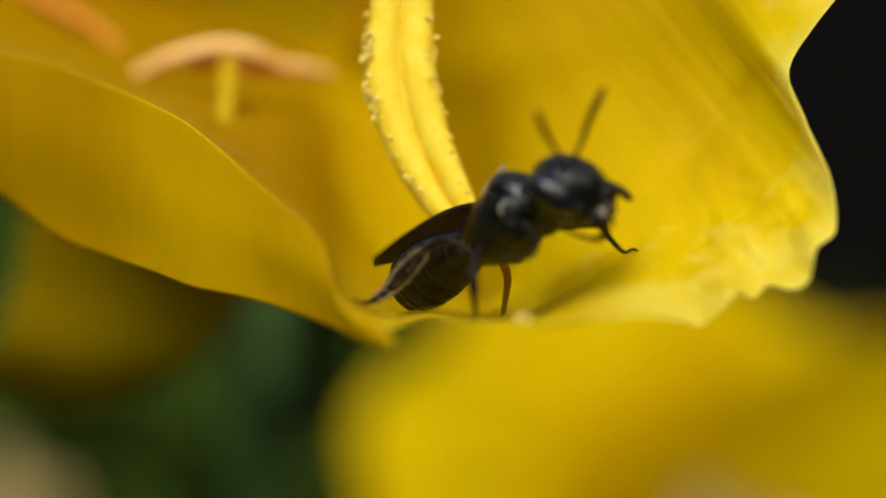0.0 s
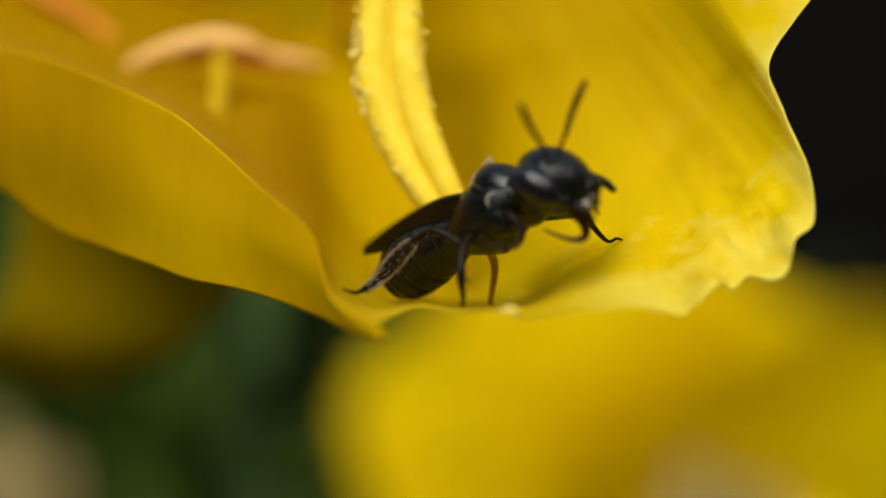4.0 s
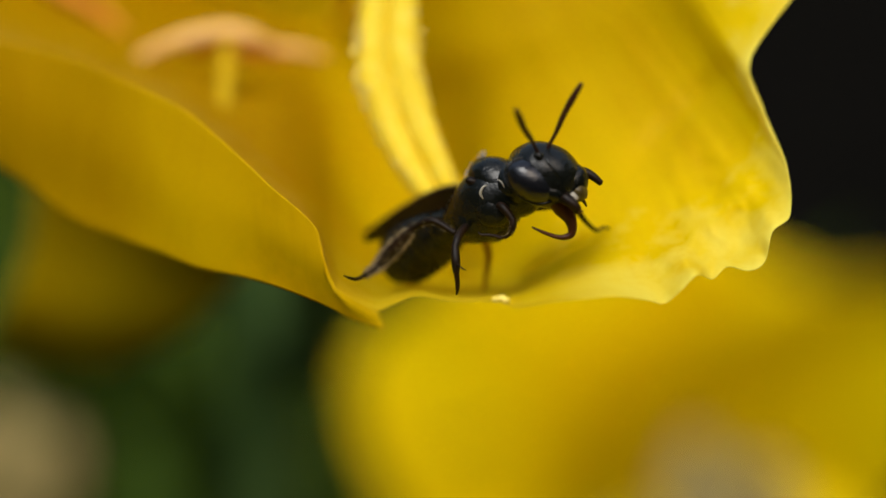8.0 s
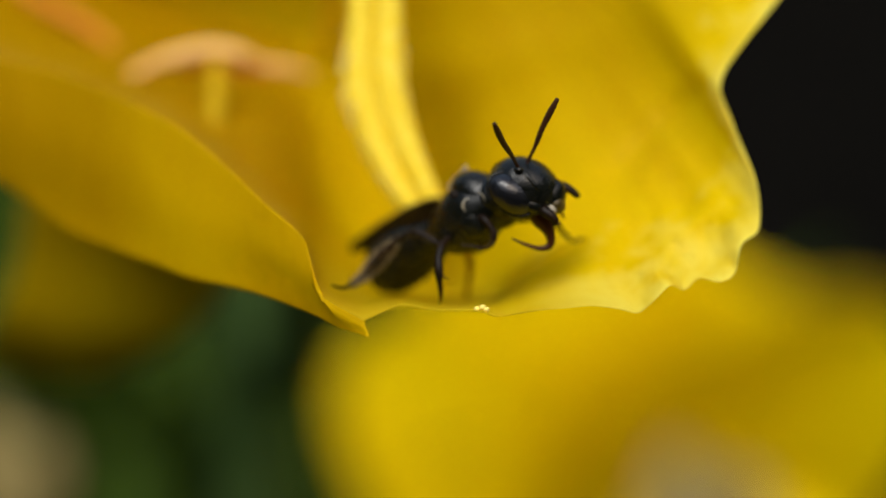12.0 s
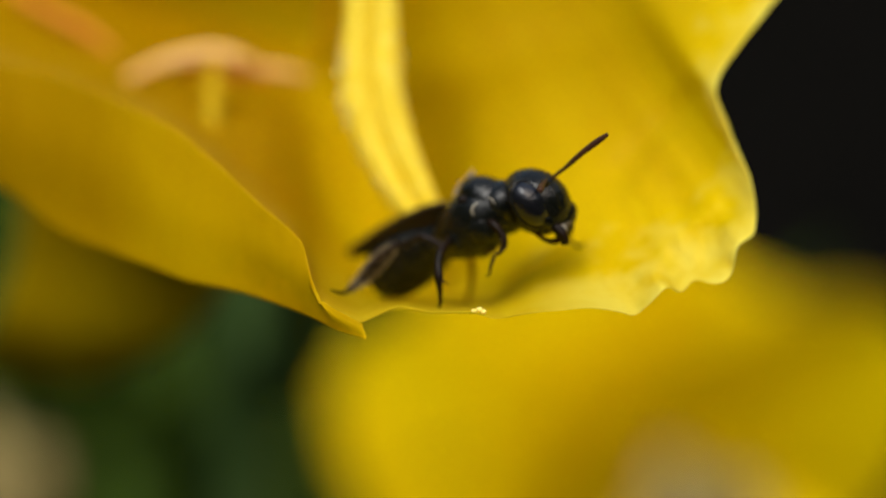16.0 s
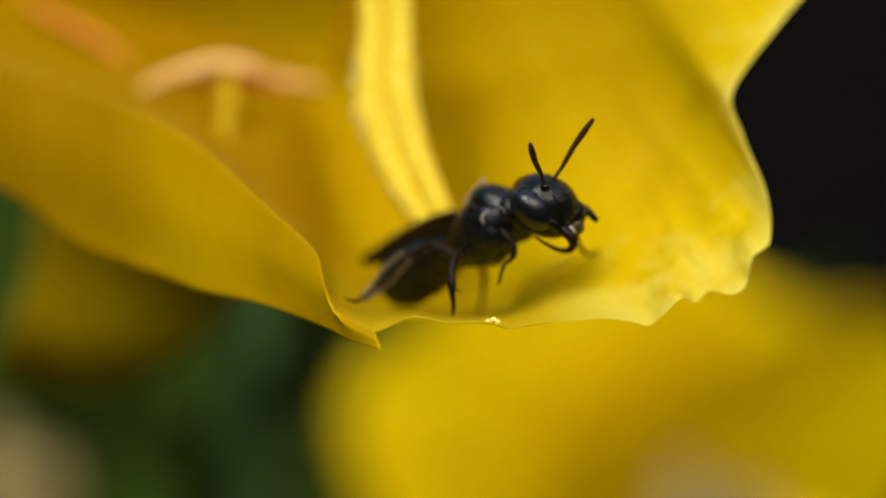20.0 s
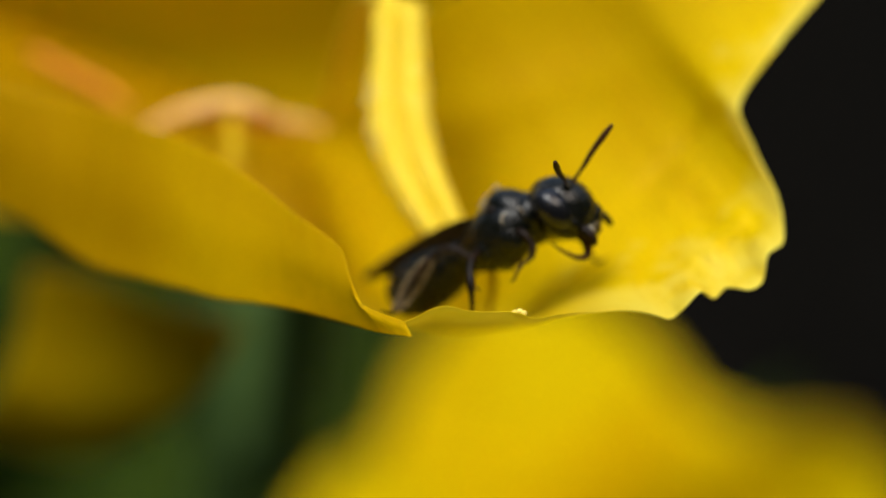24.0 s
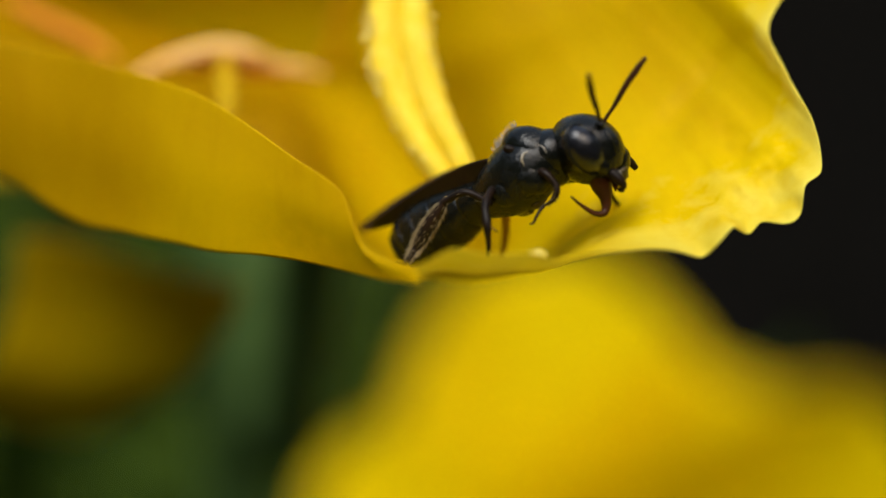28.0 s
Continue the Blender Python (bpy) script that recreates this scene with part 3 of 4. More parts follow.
def thorax():
    part("thorax", bee_own(tube([at(906, 338, -1.9), at(872, 356, -1.5), at(838, 384, -1.0), at(802, 408, -0.5)], [40 * S, 58 * S, 56 * S, 34 * S], 26, 28, 1.0, rough=0.012)), CUTICLE, bee)
    part("scutum", bee_own(ball(at(886, 339, -1.5), (68 * S, 55 * S, 45 * S), (0, 32, 0), 22, 30, lumpy(0.03, 2.2, 1.0))), CUTICLE, bee, "polished rounded back plate")
    part("scutellum", bee_own(ball(at(840, 349, -1.05), (33 * S, 44 * S, 33 * S), (0, 40, 0), 14, 22, lumpy(0.04, 2.0, 3.0))), CUTICLE, bee)
    part("pronotum", bee_own(ball(at(900, 336, -1.75), (40 * S, 50 * S, 42 * S), (0, 26, 0), 16, 24, lumpy(0.03, 2.0, 5.0))), CUTICLE, bee)
    part("underside", bee_own(ball(at(846, 399, -0.9), (48 * S, 44 * S, 30 * S), (0, 36, 0), 14, 22, lumpy(0.08, 2.5, 7.0))), CUTICLE, bee)
    part("side_plate", bee_own(ball(at(866, 376, -2.0), (34 * S, 22 * S, 32 * S), (0, 30, 0), 14, 20, lumpy(0.06, 2.5, 11.0))), CUTICLE, bee)
    part("side_plate", bee_own(ball(at(828, 396, -1.5), (30 * S, 24 * S, 30 * S), (0, 34, 0), 14, 20, lumpy(0.06, 2.5, 13.0))), CUTICLE, bee)
    rng = random.Random(8)
    tuft = []
    for i in range(150):
        u = rng.uniform(0, 1)
        root = at(820 + 34 * u, 326 - 40 * u + rng.uniform(-8, 8), rng.uniform(-1.5, -0.3))
        tip = root + Vector((-rng.uniform(0, 8) * S, rng.uniform(-5, 5) * S, rng.uniform(4, 10) * S))
        tuft.append(tube([root, root.lerp(tip, 0.5), tip], [0.8 * S, 0.6 * S, 0.2 * S], 3, 4))
    tagged(part("back_hair", bee_own(join(*tuft)), IVORY, bee, "short pale hairs"), kind="stuff")
    part("pronotal_lobe", bee_own(tube([at(856, 336, -2.3), at(848, 340, -2.34), at(844, 350, -2.34), at(848, 360, -2.3)], [0.8 * S, 1.9 * S, 2.4 * S, 1.0 * S], 14, 10, 0.7)), IVORY, bee, "ivory shoulder mark")
    # A highlight on the collar, modelled as a pale sliver.
    part("shoulder_glint", bee_own(tube([at(874, 326, -2.45), at(881, 331, -2.5), at(886, 341, -2.5)], [0.5 * S, 1.2 * S, 0.5 * S], 12, 8, 0.7)), IVORY, bee, "thin ivory sliver standing in for a glint on the collar")
    part("wing_base", bee_own(ball(at(830, 330, -1.95), (13 * S, 9 * S, 8 * S), (0, 20, 0), 10, 14)), LEG, bee)
    part("waist", bee_own(tube([at(826, 388, -1.0), at(812, 398, -0.9), at(800, 406, -0.8)], [30 * S, 21 * S, 26 * S], 12, 18)), CUTICLE, bee)


def wings():
    for k, (d, lift) in enumerate(((-1.45, 0), (0.75, -6))):
        rows = []
        for w in (0, 0.5, 1):
            rows.append([at(832, 334 + 40 * w + lift, d * (1 - 0.35 * w)), at(765, 347 + 50 * w + lift, 0.5 + (d + 0.25) * (1 - 0.5 * w)),
                         at(698, 382 + 42 * w + lift, 1.9 + (d + 0.25) * (1 - 0.5 * w)), at(640, 424 + 12 * w + lift, 3.2 + (d + 0.25) * (1 - 0.4 * w))])
        v, f, uv = sheet(tensor(rows, 30, 10), 0.03 * MM)
        part("wing", bee_own((v, f)), WING, bee, "smoky folded wing")


def leg(points, radii, mat=LEG, name="leg", label="", hairs=0, seed=0, pivot=None):
    ob = part(name, bee_own(tube([at(*p) for p in points], [r * S for r in radii], 12 * len(points), 12)), mat, bee, label, at(*pivot) - BEE_AT if pivot else None)
    if hairs:
        rng = random.Random(seed)
        c = spline([at(*p) for p in points], 100)
        r = spline([(x, 0, 0) for x in radii], 100)[:, 0] * S
        pieces = []
        for i in range(hairs):
            k = min(92, int(3 + (52 if hairs > 200 else 88) * rng.random() ** 1.2))
            base = Vector(c[k])
            along = (Vector(c[k + 4]) - base).normalized()
            if hairs > 200 and i % 5 < 2:      # a fringe along the two edges
                edge = along.cross(Vector((0, 1, 0))) * (1 if i % 2 else -1)
                side = (edge + Vector((0, rng.uniform(-0.75, 0.2), 0)) + along * rng.uniform(-0.2, 0.2)).normalized()
            else:
                side = Vector((rng.uniform(-1, 1), rng.uniform(-0.5, 0.3), rng.uniform(-1, 1))).normalized()
            root = base + side * r[k] * 0.9
            tip = root + (side * rng.uniform(0.1, 0.5) + along * 0.9 + Vector((rng.uniform(-0.3, 0.3), 0, rng.uniform(-0.3, 0.3)))).normalized() * rng.uniform(5, 14 if hairs > 200 else 8) * S
            pieces.append(tube([root, root.lerp(tip, 0.5) + side * 1.0 * S, tip], [0.42 * S, 0.34 * S, 0.1 * S], 3, 4))
        tagged(part("leg_hair", bee_own(join(*pieces)), HAIR, ob), kind="stuff")
        if pivot:
            ob.children[0].location = BEE_AT - at(*pivot)
    return ob


def legs():
    leg([(800, 420, -1.5), (758, 398, -1.3), (725, 412, -0.9)], [6, 6.5, 6], LEG, "hind_femur", hairs=45, seed=1)
    hind = leg([(728, 410, -0.9), (702, 436, -0.6), (682, 458, -0.4), (662, 478, -0.3), (640, 494, -0.8), (626, 500, -1.5), (614, 498, -1.8), (604, 494, -2.0)],
               [7, 13, 13, 7, 4.6, 3.4, 2.4, 1.3], LEG, "hind_tibia", "hind shin fringed with pale hairs along both edges", hairs=1100, seed=2, pivot=(726, 411, -0.9))
    thigh = leg([(822, 404, -1.7), (806, 424, -2.1), (799, 446, -2.3)], [6.5, 7.2, 6.6], LEG, "middle_leg", "dark slender middle leg planted on the petal", pivot=(812, 414, -1.9))
    low = bee_own(tube([at(*p) for p in ((799, 442, -2.3), (800, 468, -2.4), (801, 490, -2.4))], [6.6 * S, 7.8 * S, 5.4 * S], 30, 12))
    foot = bee_own(tube([at(*p) for p in ((801, 487, -2.4), (803, 506, -2.3), (803, 519, -2.2), (801, 528, -2.1))], [5.2 * S, 4.2 * S, 3.2 * S, 1.4 * S], 30, 10))
    spur = bee_own(tube([at(*p) for p in ((803, 474, -2.5), (812, 482, -2.6), (818, 485, -2.6))], [1.6 * S, 1.2 * S, 0.5 * S], 10, 6))
    for name, shape in (("tibia", low), ("tarsus", foot), ("spur", spur)):
        part(name, shape, LEG, thigh).location = BEE_AT - at(812, 414, -1.9)
    leg([(850, 430, 0.4), (858, 460, 1.2), (850, 518, 1.6)], [8, 6.5, 4], AMBER, "far_middle_leg", "translucent amber leg on the far side")
    leg([(868, 368, -2.1), (884, 376, -2.4), (900, 396, -2.5)], [6, 7.8, 6.2], LEG, "front_femur")
    shin = leg([(900, 394, -2.5), (900, 410, -2.5), (892, 424, -2.4), (880, 430, -2.3)], [6.5, 6, 4, 1.8], LEG, "front_tibia", hairs=30, seed=7, pivot=(900, 394, -2.5))
    leg([(905, 392, -1.2), (880, 420, -1.5), (872, 418, -1.5)], [10, 9, 7], OLIVE, "front_coxa")
    leg([(940, 375, -0.8), (1002, 372, -0.9), (1022, 392, -0.6)], [7, 6.5, 5], LEG, "far_front_femur")
    leg([(1020, 390, -0.6), (1036, 408, -0.3), (1048, 416, -0.1), (1060, 411, 0), (1070, 413, 0.1)], [5, 4, 3, 2.6, 1.6], LEG, "far_front_tarsus")
    foot = part("front_tarsus", bee_own(tube([at(*p) for p in ((881, 429, -2.32), (874, 440, -2.32), (869, 452, -2.32), (866, 462, -2.3), (860, 466, -2.28))], [3.2 * S, 3 * S, 2.6 * S, 2 * S, 1.2 * S], 24, 8), at(881, 429, -2.32)),
                LEG, shin)
    foot.location = at(881, 429, -2.32) - at(900, 394, -2.5)
    return shin, hind, thigh, foot


abdomen()
thorax()
wings()
front_shin, hind_shin, middle_leg, front_foot = legs()

# head, with its own moving feelers and tongue
NECK = at(895, 336, -1.9)


def head_own(shape):
    return ([Vector(v) - NECK for v in shape[0]], *shape[1:])


head = part("head", bee_own(ball(at(952, 317, -2.4), (66 * S, 66 * S, 54 * S), (0, 26, 8), 32, 40,
                                 lambda x, y, z: (1 + 0.06 * x - 0.05 * max(0, -z) * abs(x)) * (1 + 0.05 * (abs(x) ** 3 + abs(z) ** 3 + abs(y) ** 3 - 0.75) * -1) + 0.02 * noise.noise(Vector((x, y, z)) * 3))), CUTICLE, bee, pivot=NECK - BEE_AT)
part("eye", head_own(ball(at(932, 330, -2.98), (46 * S, 34 * S, 32 * S), (0, 34, 10), 18, 24)), EYE, head, "large oval glossy eye")
part("eye", head_own(ball(at(976, 312, -1.72), (44 * S, 24 * S, 31 * S), (0, 24, 10), 18, 24)), EYE, head)
def ring(centre, radii, turn, thick, lift):
    """A thin raised seam round an eye."""
    m = pose(0, 0, 0, *turn).to_3x3()
    pts = [centre + m @ Vector((radii[0] * math.cos(a), lift, radii[2] * math.sin(a))) for a in np.linspace(0, 2 * math.pi, 40)]
    return tube(pts, [thick, thick], 60, 8)


part("eye_seam", head_own(ring(at(932, 330, -2.92), (46.5 * S, 0, 31.5 * S), (0, 34, 10), 3.2 * S, -9 * S)), CUTICLE, head)
part("frons_ridge", head_own(tube([at(952, 284, -3.22), at(964, 298, -3.36), at(978, 316, -3.37), at(992, 332, -3.2), at(1002, 344, -3.0)], [3 * S, 4.5 * S, 4 * S, 3.5 * S, 2 * S], 24, 10)), CUTICLE, head)
part("brow", head_own(tube([at(966, 276, -3.0), at(986, 290, -3.12), at(1000, 308, -3.0), at(1008, 324, -2.8)], [2 * S, 5 * S, 5 * S, 2 * S], 20, 10)), CUTICLE, head)
part("cheek", head_own(ball(at(968, 348, -3.05), (26 * S, 16 * S, 14 * S), (0, 24, 10), 12, 18, lumpy(0.08, 2.5, 21.0))), CUTICLE, head)
for sx, sy, sd in ((946, 281, -3.34), (960, 276, -3.0)):
    part("feeler_socket", head_own(ball(at(sx, sy + 4, sd), (9 * S, 9 * S, 7 * S), (0, 20, 0), 8, 12)), CUTICLE, head)
part("face_plate", head_own(ball(at(1000, 332, -2.6), (30 * S, 36 * S, 34 * S), (0, 40, 0), 16, 22, lambda x, y, z: 1 - 0.12 * abs(y) ** 3 + 0.05 * noise.noise(Vector((x, y, z)) * 3))), CUTICLE, head)
# Small pale bead in place of the glint on the face.
part("clypeus_mark", head_own(ball(at(1008, 356, -3.0), (9 * S, 5 * S, 6 * S), (0, 50, 0), 8, 12)), IVORY, head, "ivory bead standing in for a glint above the mouth")
part("palp", head_own(tube([at(996, 364, -2.9), at(1006, 378, -3.0), at(1016, 384, -3.0), at(1024, 382, -3.0)], [3 * S, 3 * S, 2.4 * S, 1.2 * S], 14, 8)), TONGUE, head)
part("palp", head_own(tube([at(1010, 352, -2.2), at(1024, 364, -2.2), at(1030, 374, -2.2)], [3 * S, 3 * S, 1.4 * S], 12, 8)), TONGUE, head)
part("lip", head_own(ball(at(1014, 348, -2.7), (18 * S, 24 * S, 15 * S), (0, 50, 0), 10, 14, lumpy(0.15, 2.5, 4.0))), OLIVE, head, "brownish translucent upper lip")
JAW_AT = at(1010, 320, -2.3)
jaw = part("mandible", head_own(tube([at(1006, 312, -2.3), at(1026, 313, -2.35), at(1042, 322, -2.4), at(1056, 334, -2.4)], [9 * S, 7.5 * S, 7 * S, 5 * S], 16, 12)), LEG, head, "dark curved jaw", pivot=JAW_AT - NECK)
part("mandible", head_own(tube([at(990, 358, -3.1), at(1004, 368, -3.2), at(1014, 378, -3.2), at(1010, 386, -3.1)], [10 * S, 9 * S, 6 * S, 3 * S], 16, 12)), LEG, head)
for a, b, d in ((958, 268, -2.7), (970, 272, -2.9), (964, 266, -2.3)):
    part("simple_eye", head_own(ball(at(a - 14, b, d), (5 * S, 5 * S, 5 * S), (0, 0, 0), 8, 10)), EYE, head)
TONGUE_AT = at(984, 366, -2.6)
tongue = part("tongue", head_own(tube([at(978, 356, -2.6), at(990, 376, -2.6), at(1001, 396, -2.6), at(1005, 414, -2.6), at(1000, 425, -2.6), at(982, 428, -2.6), at(956, 420, -2.6), at(934, 410, -2.6)],
                                      [20 * S, 18 * S, 11 * S, 7.5 * S, 6 * S, 4.2 * S, 3 * S, 1.5 * S], 52, 12)), TONGUE, head, "dark red-brown folded tongue", pivot=TONGUE_AT - NECK)


def feeler(base, name):
    """A feeler along +z from its socket: a slim shaft and a beaded whip."""
    pts = [(0, 0, 0), (0, 0, 0.25), (0.01, 0, 0.55), (0.0, 0, 0.8), (-0.02, 0, 1.2), (0, 0, 1.7), (0.03, 0, 2.1)]
    shape = tube([Vector(p) * MM for p in pts], [0.05 * MM, 0.05 * MM, 0.055 * MM, 0.075 * MM, 0.085 * MM, 0.095 * MM, 0.06 * MM], 60, 10)
    verts = []
    for i, v in enumerate(shape[0]):
        z = v[2] / MM
        k = 1.0 if z < 0.7 else 1 - 0.09 * (0.5 + 0.5 * math.cos(z * 2 * math.pi / 0.15))
        verts.append(Vector((v[0] * k, v[1] * k, v[2])))
    ob = part(name, (verts, shape[1]), FEELER, head)
    ob.location = base - NECK
    return ob


FEELER_L = at(946, 281, -3.36)
FEELER_R = at(960, 276, -3.02)
feeler_l = feeler(FEELER_L, "antenna")
feeler_r = feeler(FEELER_R, "antenna")


# ---- behind the flower ----
def petal_shape(base, tip, width, cup, side, n=26):
    """A lance-shaped petal from base to tip; side is its width's direction."""
    base, tip, side = Vector(base), Vector(tip), Vector(side).normalized()
    up = (tip - base).cross(side).normalized()
    rows = []
    for a in range(n):
        t = 1 - a / (n - 1)
        w = width * (math.sin(math.pi * min(1, t * 0.80 + 0.16)) ** 0.55)
        c = base.lerp(tip, t) + up * cup * math.sin(math.pi * t * 0.9)
        rows.append([c + side * w * x + up * cup * 0.9 * x * x + up * 0.0012 * noise.noise(Vector((x * 3, t * 4, cup * 900)))
                     for x in np.linspace(-1, 1, 17)])
    return np.asarray([[tuple(p) for p in r] for r in rows])


def far_flower(name, centre, petals, label, mat=PETAL):
    o = Vector(centre)
    ob = thing(name, o, label, "flower")
    for tip, width, cup, side, *root in petals:
        part("petal", own(sheet(petal_shape(root[0] if root else o, tip, width, cup, side), 0.0004), o), mat, ob)
    f = down_to_ground(o + Vector((0, 0.03, 0)))
    part("stalk", own(tube([o, o.lerp(f, 0.15) + Vector((0, 0.01, 0)), o.lerp(f, 0.5), f], [0.004, 0.003, 0.003, 0.0035], 24, 10), o), STALK, ob, "green stalk")
    return ob


FAR = 300           # mm to the second flower
far_flower("daylily_flower", at(1100, 940, FAR + 25), [
    (at(658, 594, FAR), 0.030, -0.004, (0.63, 0.1, 0.78)),
    (at(1010, 255, FAR + 8), 0.040, -0.004, (0.985, 0.1, 0.14)),
    (at(1330, 455, FAR + 14), 0.037, -0.004, (0.95, 0.45, -0.27)),
    (at(1650, 550, FAR + 4), 0.038, -0.004, (0.63, 0.45, -0.65)),
    (at(1560, 1240, FAR - 8), 0.032, -0.004, (0.58, 0.1, 0.81)),
    (at(680, 1330, FAR - 8), 0.032, -0.004, (0.74, 0.1, -0.67))], "second yellow daylily flower standing behind", FAR_PETAL)
far_flower("withered_flower", at(-10, 1000, 250), [
    (at(0, 690, 242), 0.0105, -0.004, (1, 0, 0)),
    (at(90, 750, 245), 0.0098, -0.004, (1, 0, 0.3)),
    (at(-100, 710, 248), 0.0105, -0.004, (1, 0, -0.3))], "withered tan daylily bloom", WITHER)
far_flower("withered_flower", at(1265, 1080, 215), [
    (at(1220, 765, 208), 0.0082, -0.005, (1, 0, 0)),
    (at(1330, 815, 211), 0.0068, -0.005, (1, 0, 0.3))], "withered grey-tan daylily bloom before a yellow one", WITHER)


def strap_leaf(root, heading, length, width, droop, seed):
    """An arching strap-shaped leaf with a keel."""
    rng = random.Random(seed)
    h = Vector((math.cos(heading), math.sin(heading), 0))
    side = Vector((-h.y, h.x, 0))
    rows = []
    n = 16
    for a in range(n):
        t = a / (n - 1)
        c = Vector(root) + h * length * (0.18 * t + droop * t * t) + Vector((0, 0, length * (t - 0.75 * droop * t ** 2.4)))
        w = width * (1 - t ** 3) * 0.5 + 0.0003
        tw = rng.uniform(-0.1, 0.1)
        rows.append([c + side * w * x + h * abs(x) * w * -0.5 + Vector((0, 0, tw * w * x)) for x in (-1, -0.5, 0, 0.5, 1)])
    return np.asarray([[tuple(p) for p in r] for r in rows])


def clump(x, y, count, seed, length, lean):
    rng = random.Random(seed)
    ob = new("daylily_clump")
    ob.empty_display_size = 0.01
    ob.location = (x, y, GROUND)
    tagged(ob, "clump of dark green strap-shaped daylily leaves in the bed", "plant", "leaf clumps")
    for i in range(count):
        root = (rng.uniform(-0.07, 0.07), rng.uniform(-0.05, 0.05), -0.01)
        g = strap_leaf(root, rng.uniform(0, 2 * math.pi), length * rng.uniform(0.7, 1.1), rng.uniform(0.014, 0.024), rng.uniform(0.25, lean), seed * 100 + i)
        v, f, uv = sheet(g, 0.0005)
        part("leaf", (v, f), LEAF, ob)
    return ob


for i, (x, y, n, ln) in enumerate(((-0.10, 0.30, 26, 0.34), (-0.06, 0.42, 26, 0.26), (-0.25, 0.36, 22, 0.38), (-0.08, 0.62, 24, 0.34), (-0.3, 0.75, 22, 0.36), (-0.15, 0.47, 26, 0.38), (-0.2, 0.56, 26, 0.34), (-0.04, 0.50, 26, 0.2), (-0.12, 0.44, 26, 0.2), (-0.02, 0.58, 22, 0.2), (-0.07, 0.66, 22, 0.22))):
    clump(x, y, n, 11 + i, ln, 0.6)


# ---- what moves ----
# seconds, steps right, steps down, turn in the picture's plane (clockwise), turn away from the lens
BEE_ROWS = [(0, 1, 7, 0, 0), (3.5, 1, 5, 0, 0), (6, 1, 1, 0, 0), (11, 0, 0, 0, 0), (12.5, 2, -2, 0, 0), (13.2, 4, -2, 0, 0), (14.0, 24, -3, 0, 4), (14.5, 27, -4, 0, 4), (15, 24, 0, 0, 4),
            (15.5, 19, 2, 0, 3), (16.5, 18, 3, 0, 3), (17.5, 12, 4, 0, 2), (19, 12, 1, 0, 2), (21.5, 13, -1, 0, 2), (23.5, 8, 0, 0, 4), (24, 4, 1, 0, 5), (25, 5, 5, 0, 6),
            (25.5, -5, 9, 0, 6), (26, 2, 16, 0, 7), (26.5, 13, 7, 0, 9), (27, 13, 5, 0, 9), (28, 9, 8, 0, 9)]
HEAD_ROWS = [(0, 0, 0), (11, 0, 0), (12.5, 0, 0), (13.4, 6, 6), (14.2, 14, 18), (14.5, 15, 20), (15, 19, 17), (15.6, 17, 15), (16, 14, 13), (16.5, 10, 11), (17, 8, 9), (17.5, 9, 8), (18, 8, 6),
             (19, 7, 3), (20, 7, 3), (21.5, 7, 3), (23.5, 7, 4), (24.5, 8, 6), (25, 6, 6), (25.4, 10, 8), (26, 11, 10), (26.5, 13, 12), (27, 13, 12), (28, 13, 12)]
# seconds, lean of the feeler from upright (clockwise), share of its length that is seen
LEFT_ROWS = [(0, -35, 0.53), (3, -35, 0.57), (6, -33, 0.53), (8, -35, 0.46), (11, -36, 0.51), (12.5, -35, 0.5), (14.5, 131, 0.52), (14.8, 104, 0.35), (15, 169, 0.16), (16, -140, 0.13), (17, -147, 0.21), (17.5, -140, 0.15), (18, -74, 0.14), (19, -47, 0.26), (20, -29, 0.41), (21, -35, 0.44), (21.5, -31, 0.45), (23.5, -69, 0.19), (24.2, -60, 0.2), (24.6, 41, 0.16), (25, -76, 0.23), (25.3, -105, 0.41), (25.6, -43, 0.13), (26, 9, 0.12), (26.5, 20, 0.22), (27, 7, 0.3), (28, -30, 0.38)]
RIGHT_ROWS = [(0, 21, 0.76), (3, 19, 0.77), (6, 21, 0.8), (8, 26, 0.77), (11, 22, 0.8), (12.5, 25, 0.76), (14.5, 83, 0.44), (14.8, 75, 0.74), (15, 57, 0.8), (16, 51, 0.8), (17, 40, 0.79), (17.5, 51, 0.8), (18, 45, 0.76), (19, 35, 0.77), (20, 32, 0.85), (21, 24, 0.82), (21.5, 25, 0.86), (23.5, 33, 0.75), (24.2, 33, 0.71), (24.6, 37, 0.45), (25, 40, 0.73), (25.3, 73, 0.63), (25.6, 51, 0.66), (26, 41, 0.74), (26.5, 43, 0.75), (27, 37, 0.75), (28, 34, 0.76)]
# seconds, steps forward and up into the mouth
TONGUE_ROWS = [(0, 8, 28), (3, 3, 14), (6, 2, 8), (8, 0, 0), (12.5, 0, 0), (14.5, 0, 0), (14.9, 6, 40), (16.4, 6, 42), (17, 10, 34), (20, 10, 30), (21.5, 10, 28), (23.5, 8, 20), (25, 5, 14),
               (25.6, 3, 8), (26, 0, 0), (28, 0, 0)]
# seconds, swing of the jaw (clockwise closes it)
JAW_ROWS = [(0, 0), (12.5, 0), (14.5, 42), (17, 45), (18, 30), (19, 8), (20, 0), (23.5, 0), (25.0, 10), (26, -8), (28, -8)]
# seconds, swing of the hind shin, steps that it stays back
HIND_ROWS = [(0, 0, 0), (13.2, 0, 0), (14.0, 0, -20), (14.5, 0, -23), (15, 0, -20), (15.5, 0, -16), (16.5, 0, -15), (17.5, 0, -10), (19, 0, -10), (21.5, 0, -9), (23.3, -11, -4), (25, -12, 0), (28, -12, 0)]
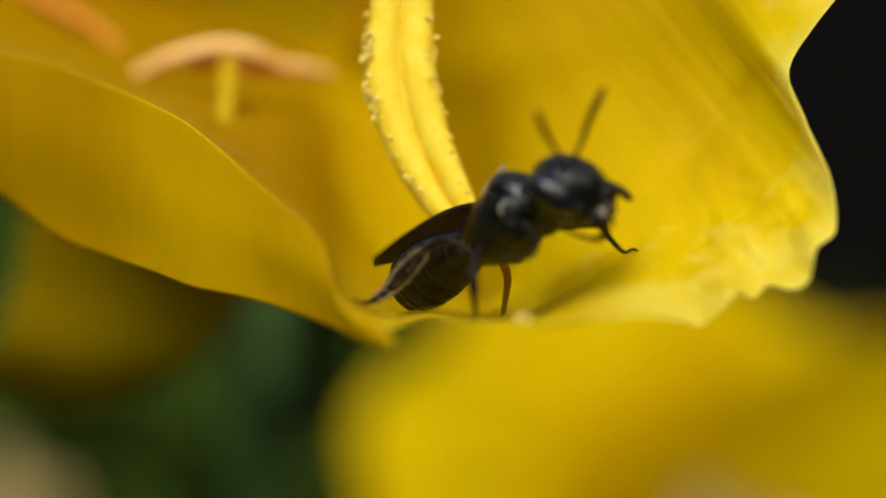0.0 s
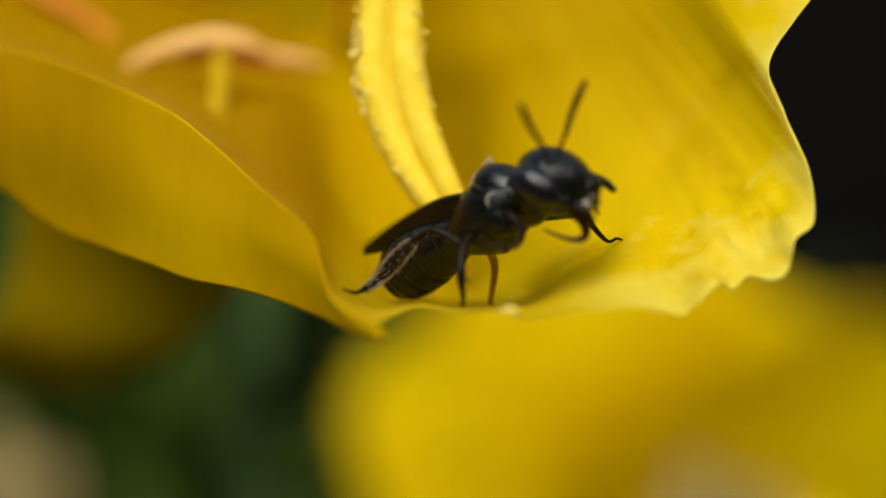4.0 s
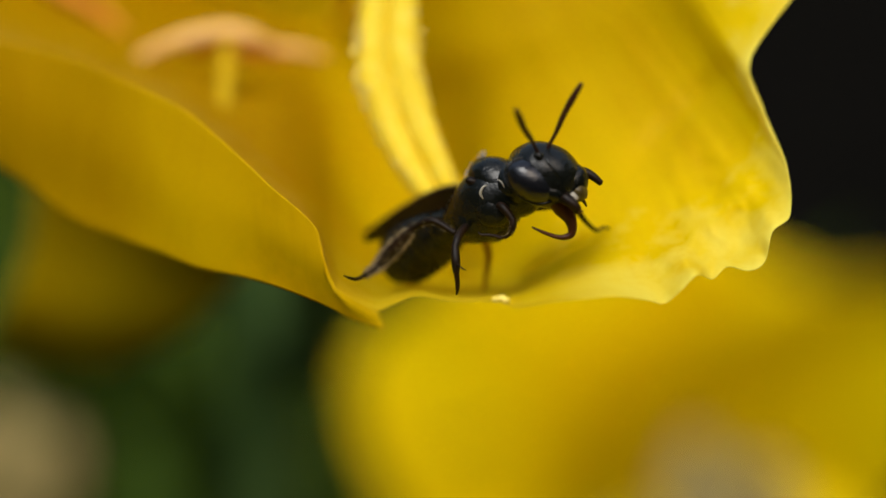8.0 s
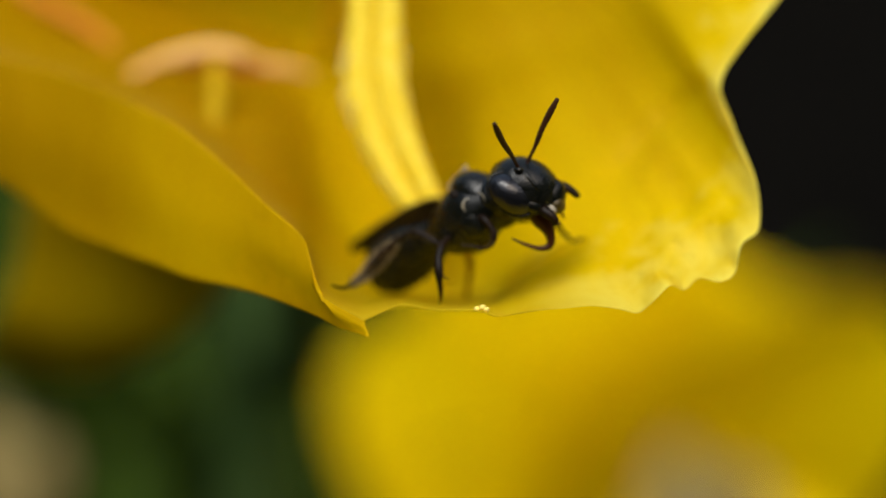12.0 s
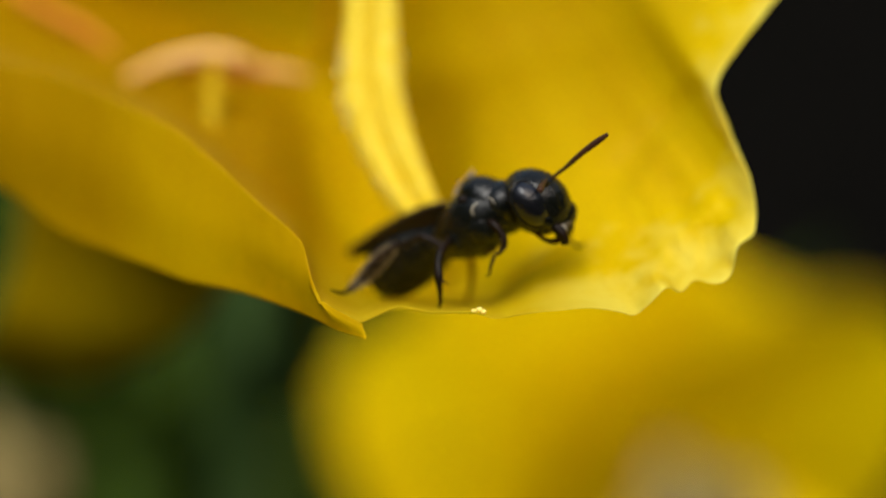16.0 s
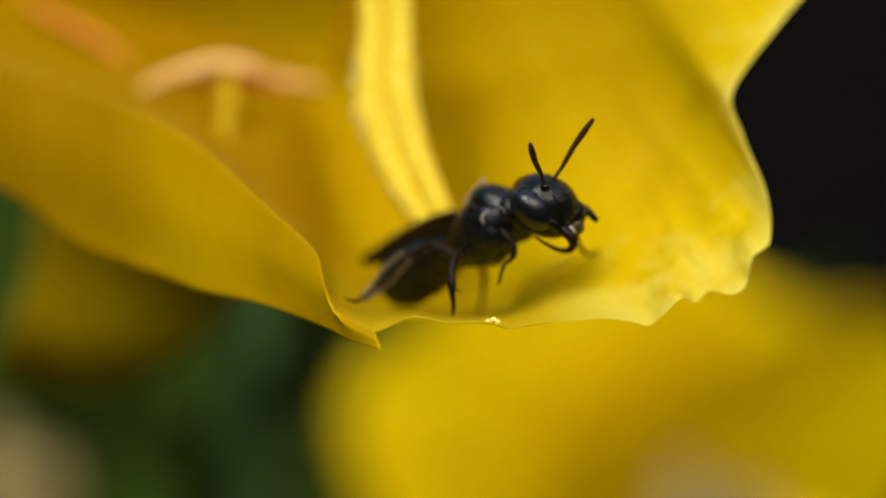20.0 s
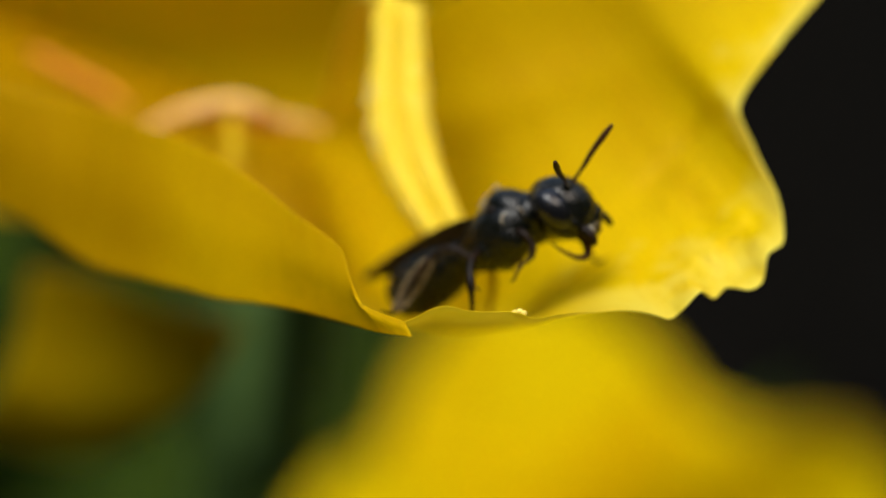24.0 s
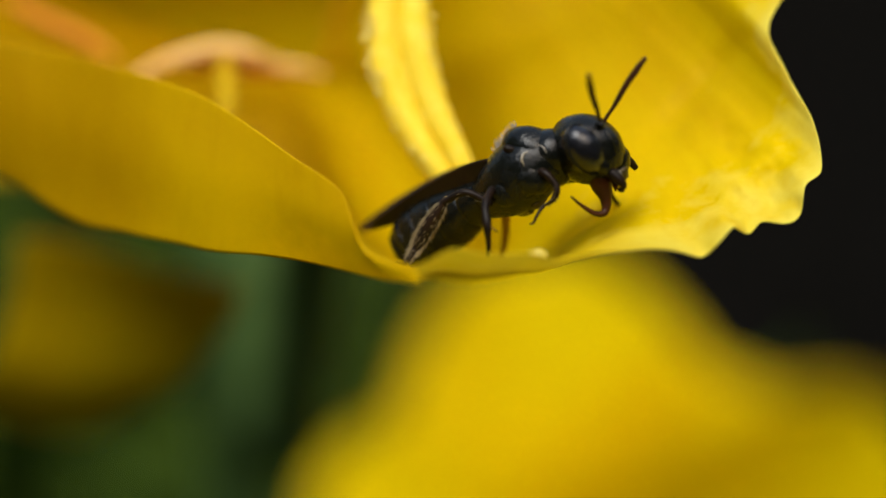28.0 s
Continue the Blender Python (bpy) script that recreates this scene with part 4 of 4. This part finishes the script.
# seconds, steps that the planted middle leg stays back and up
MIDDLE_ROWS = [(0, 0, 0), (13.2, 0, 0), (14.0, -21, 0), (14.5, -24, 0), (15, -21, 0), (15.5, -17, 0), (16.5, -17, 0), (17.5, -11, 0), (19, -11, 0), (21.5, -11, 0), (23.5, -14, 0), (25, -16, 2), (25.5, -16, 8),
               (26, -18, 16), (26.5, -24, 8), (28, -22, 8)]
# seconds, swing of the near front foot (clockwise folds it away)
FOOT_ROWS = [(0, 75), (12.5, 75), (13.5, 30), (14.5, 0), (21.5, 0), (23.5, 10), (25.3, 10), (25.8, -28), (26.1, -30), (26.6, -5), (28, 10)]
# seconds, swing of the near front shin
SHIN_ROWS = [(0, 0), (12.5, 0), (14.5, -8), (21.5, -8), (23.5, -5), (25.4, -5), (25.8, -32), (26.1, -34), (26.5, -12), (28, 0)]


def between(rows, t, k):
    return float(np.interp(t, [r[0] for r in rows], [r[k] for r in rows]))


def motions():
    rows = []
    for t, right, down, turn, away in BEE_ROWS:
        m = Matrix.Translation(BEE_AT + Vector((right * S, 0, -down * S))) @ pose(0, 0, 0, 0, turn, away)
        rows.append((t, TILT @ m))
    walk(bee, rows)
    neck = Matrix.Translation(NECK - BEE_AT)
    walk(head, [(t, neck @ pose(0, 0, 0, 0, turn, away)) for t, turn, away in HEAD_ROWS])
    for ob, base, table in ((feeler_l, FEELER_L, LEFT_ROWS), (feeler_r, FEELER_R, RIGHT_ROWS)):
        rows = []
        for t, lean, share in table:
            a, share = radians(lean), min(0.98, share + 0.11)
            way = Vector((share * math.sin(a), -math.sqrt(max(0.0, 1 - share * share)), share * math.cos(a)))
            body = pose(0, 0, 0, 0, between(BEE_ROWS, t, 3), between(BEE_ROWS, t, 4)) @ pose(0, 0, 0, 0, between(HEAD_ROWS, t, 1), between(HEAD_ROWS, t, 2))
            way = body.to_3x3().inverted() @ way
            m = Vector((0, 0, 1)).rotation_difference(way).to_matrix().to_4x4()
            rows.append((t, Matrix.Translation(base - NECK) @ m))
        walk(ob, rows)
    walk(jaw, [(t, Matrix.Translation(JAW_AT - NECK) @ pose(0, 0, 0, 0, turn, 0)) for t, turn in JAW_ROWS])
    walk(tongue, [(t, Matrix.Translation(TONGUE_AT - NECK + Vector((fwd * S, 0, up * S)))) for t, fwd, up in TONGUE_ROWS])
    hip, root = hind_shin.location.copy(), middle_leg.location.copy()
    walk(hind_shin, [(t, Matrix.Translation(hip + Vector((back * S, 0, 0))) @ pose(0, 0, 0, 0, turn, 0)) for t, turn, back in HIND_ROWS])
    walk(middle_leg, [(t, Matrix.Translation(root + Vector((back * S, 0, up * S)))) for t, back, up in MIDDLE_ROWS])
    toe = front_foot.location.copy()
    walk(front_foot, [(t, Matrix.Translation(toe) @ pose(0, 0, 0, 0, turn, 0)) for t, turn in FOOT_ROWS])
    walk(front_shin, [(t, Matrix.Translation(front_shin.location) @ pose(0, 0, 0, 0, turn, 0)) for t, turn in SHIN_ROWS])


motions()
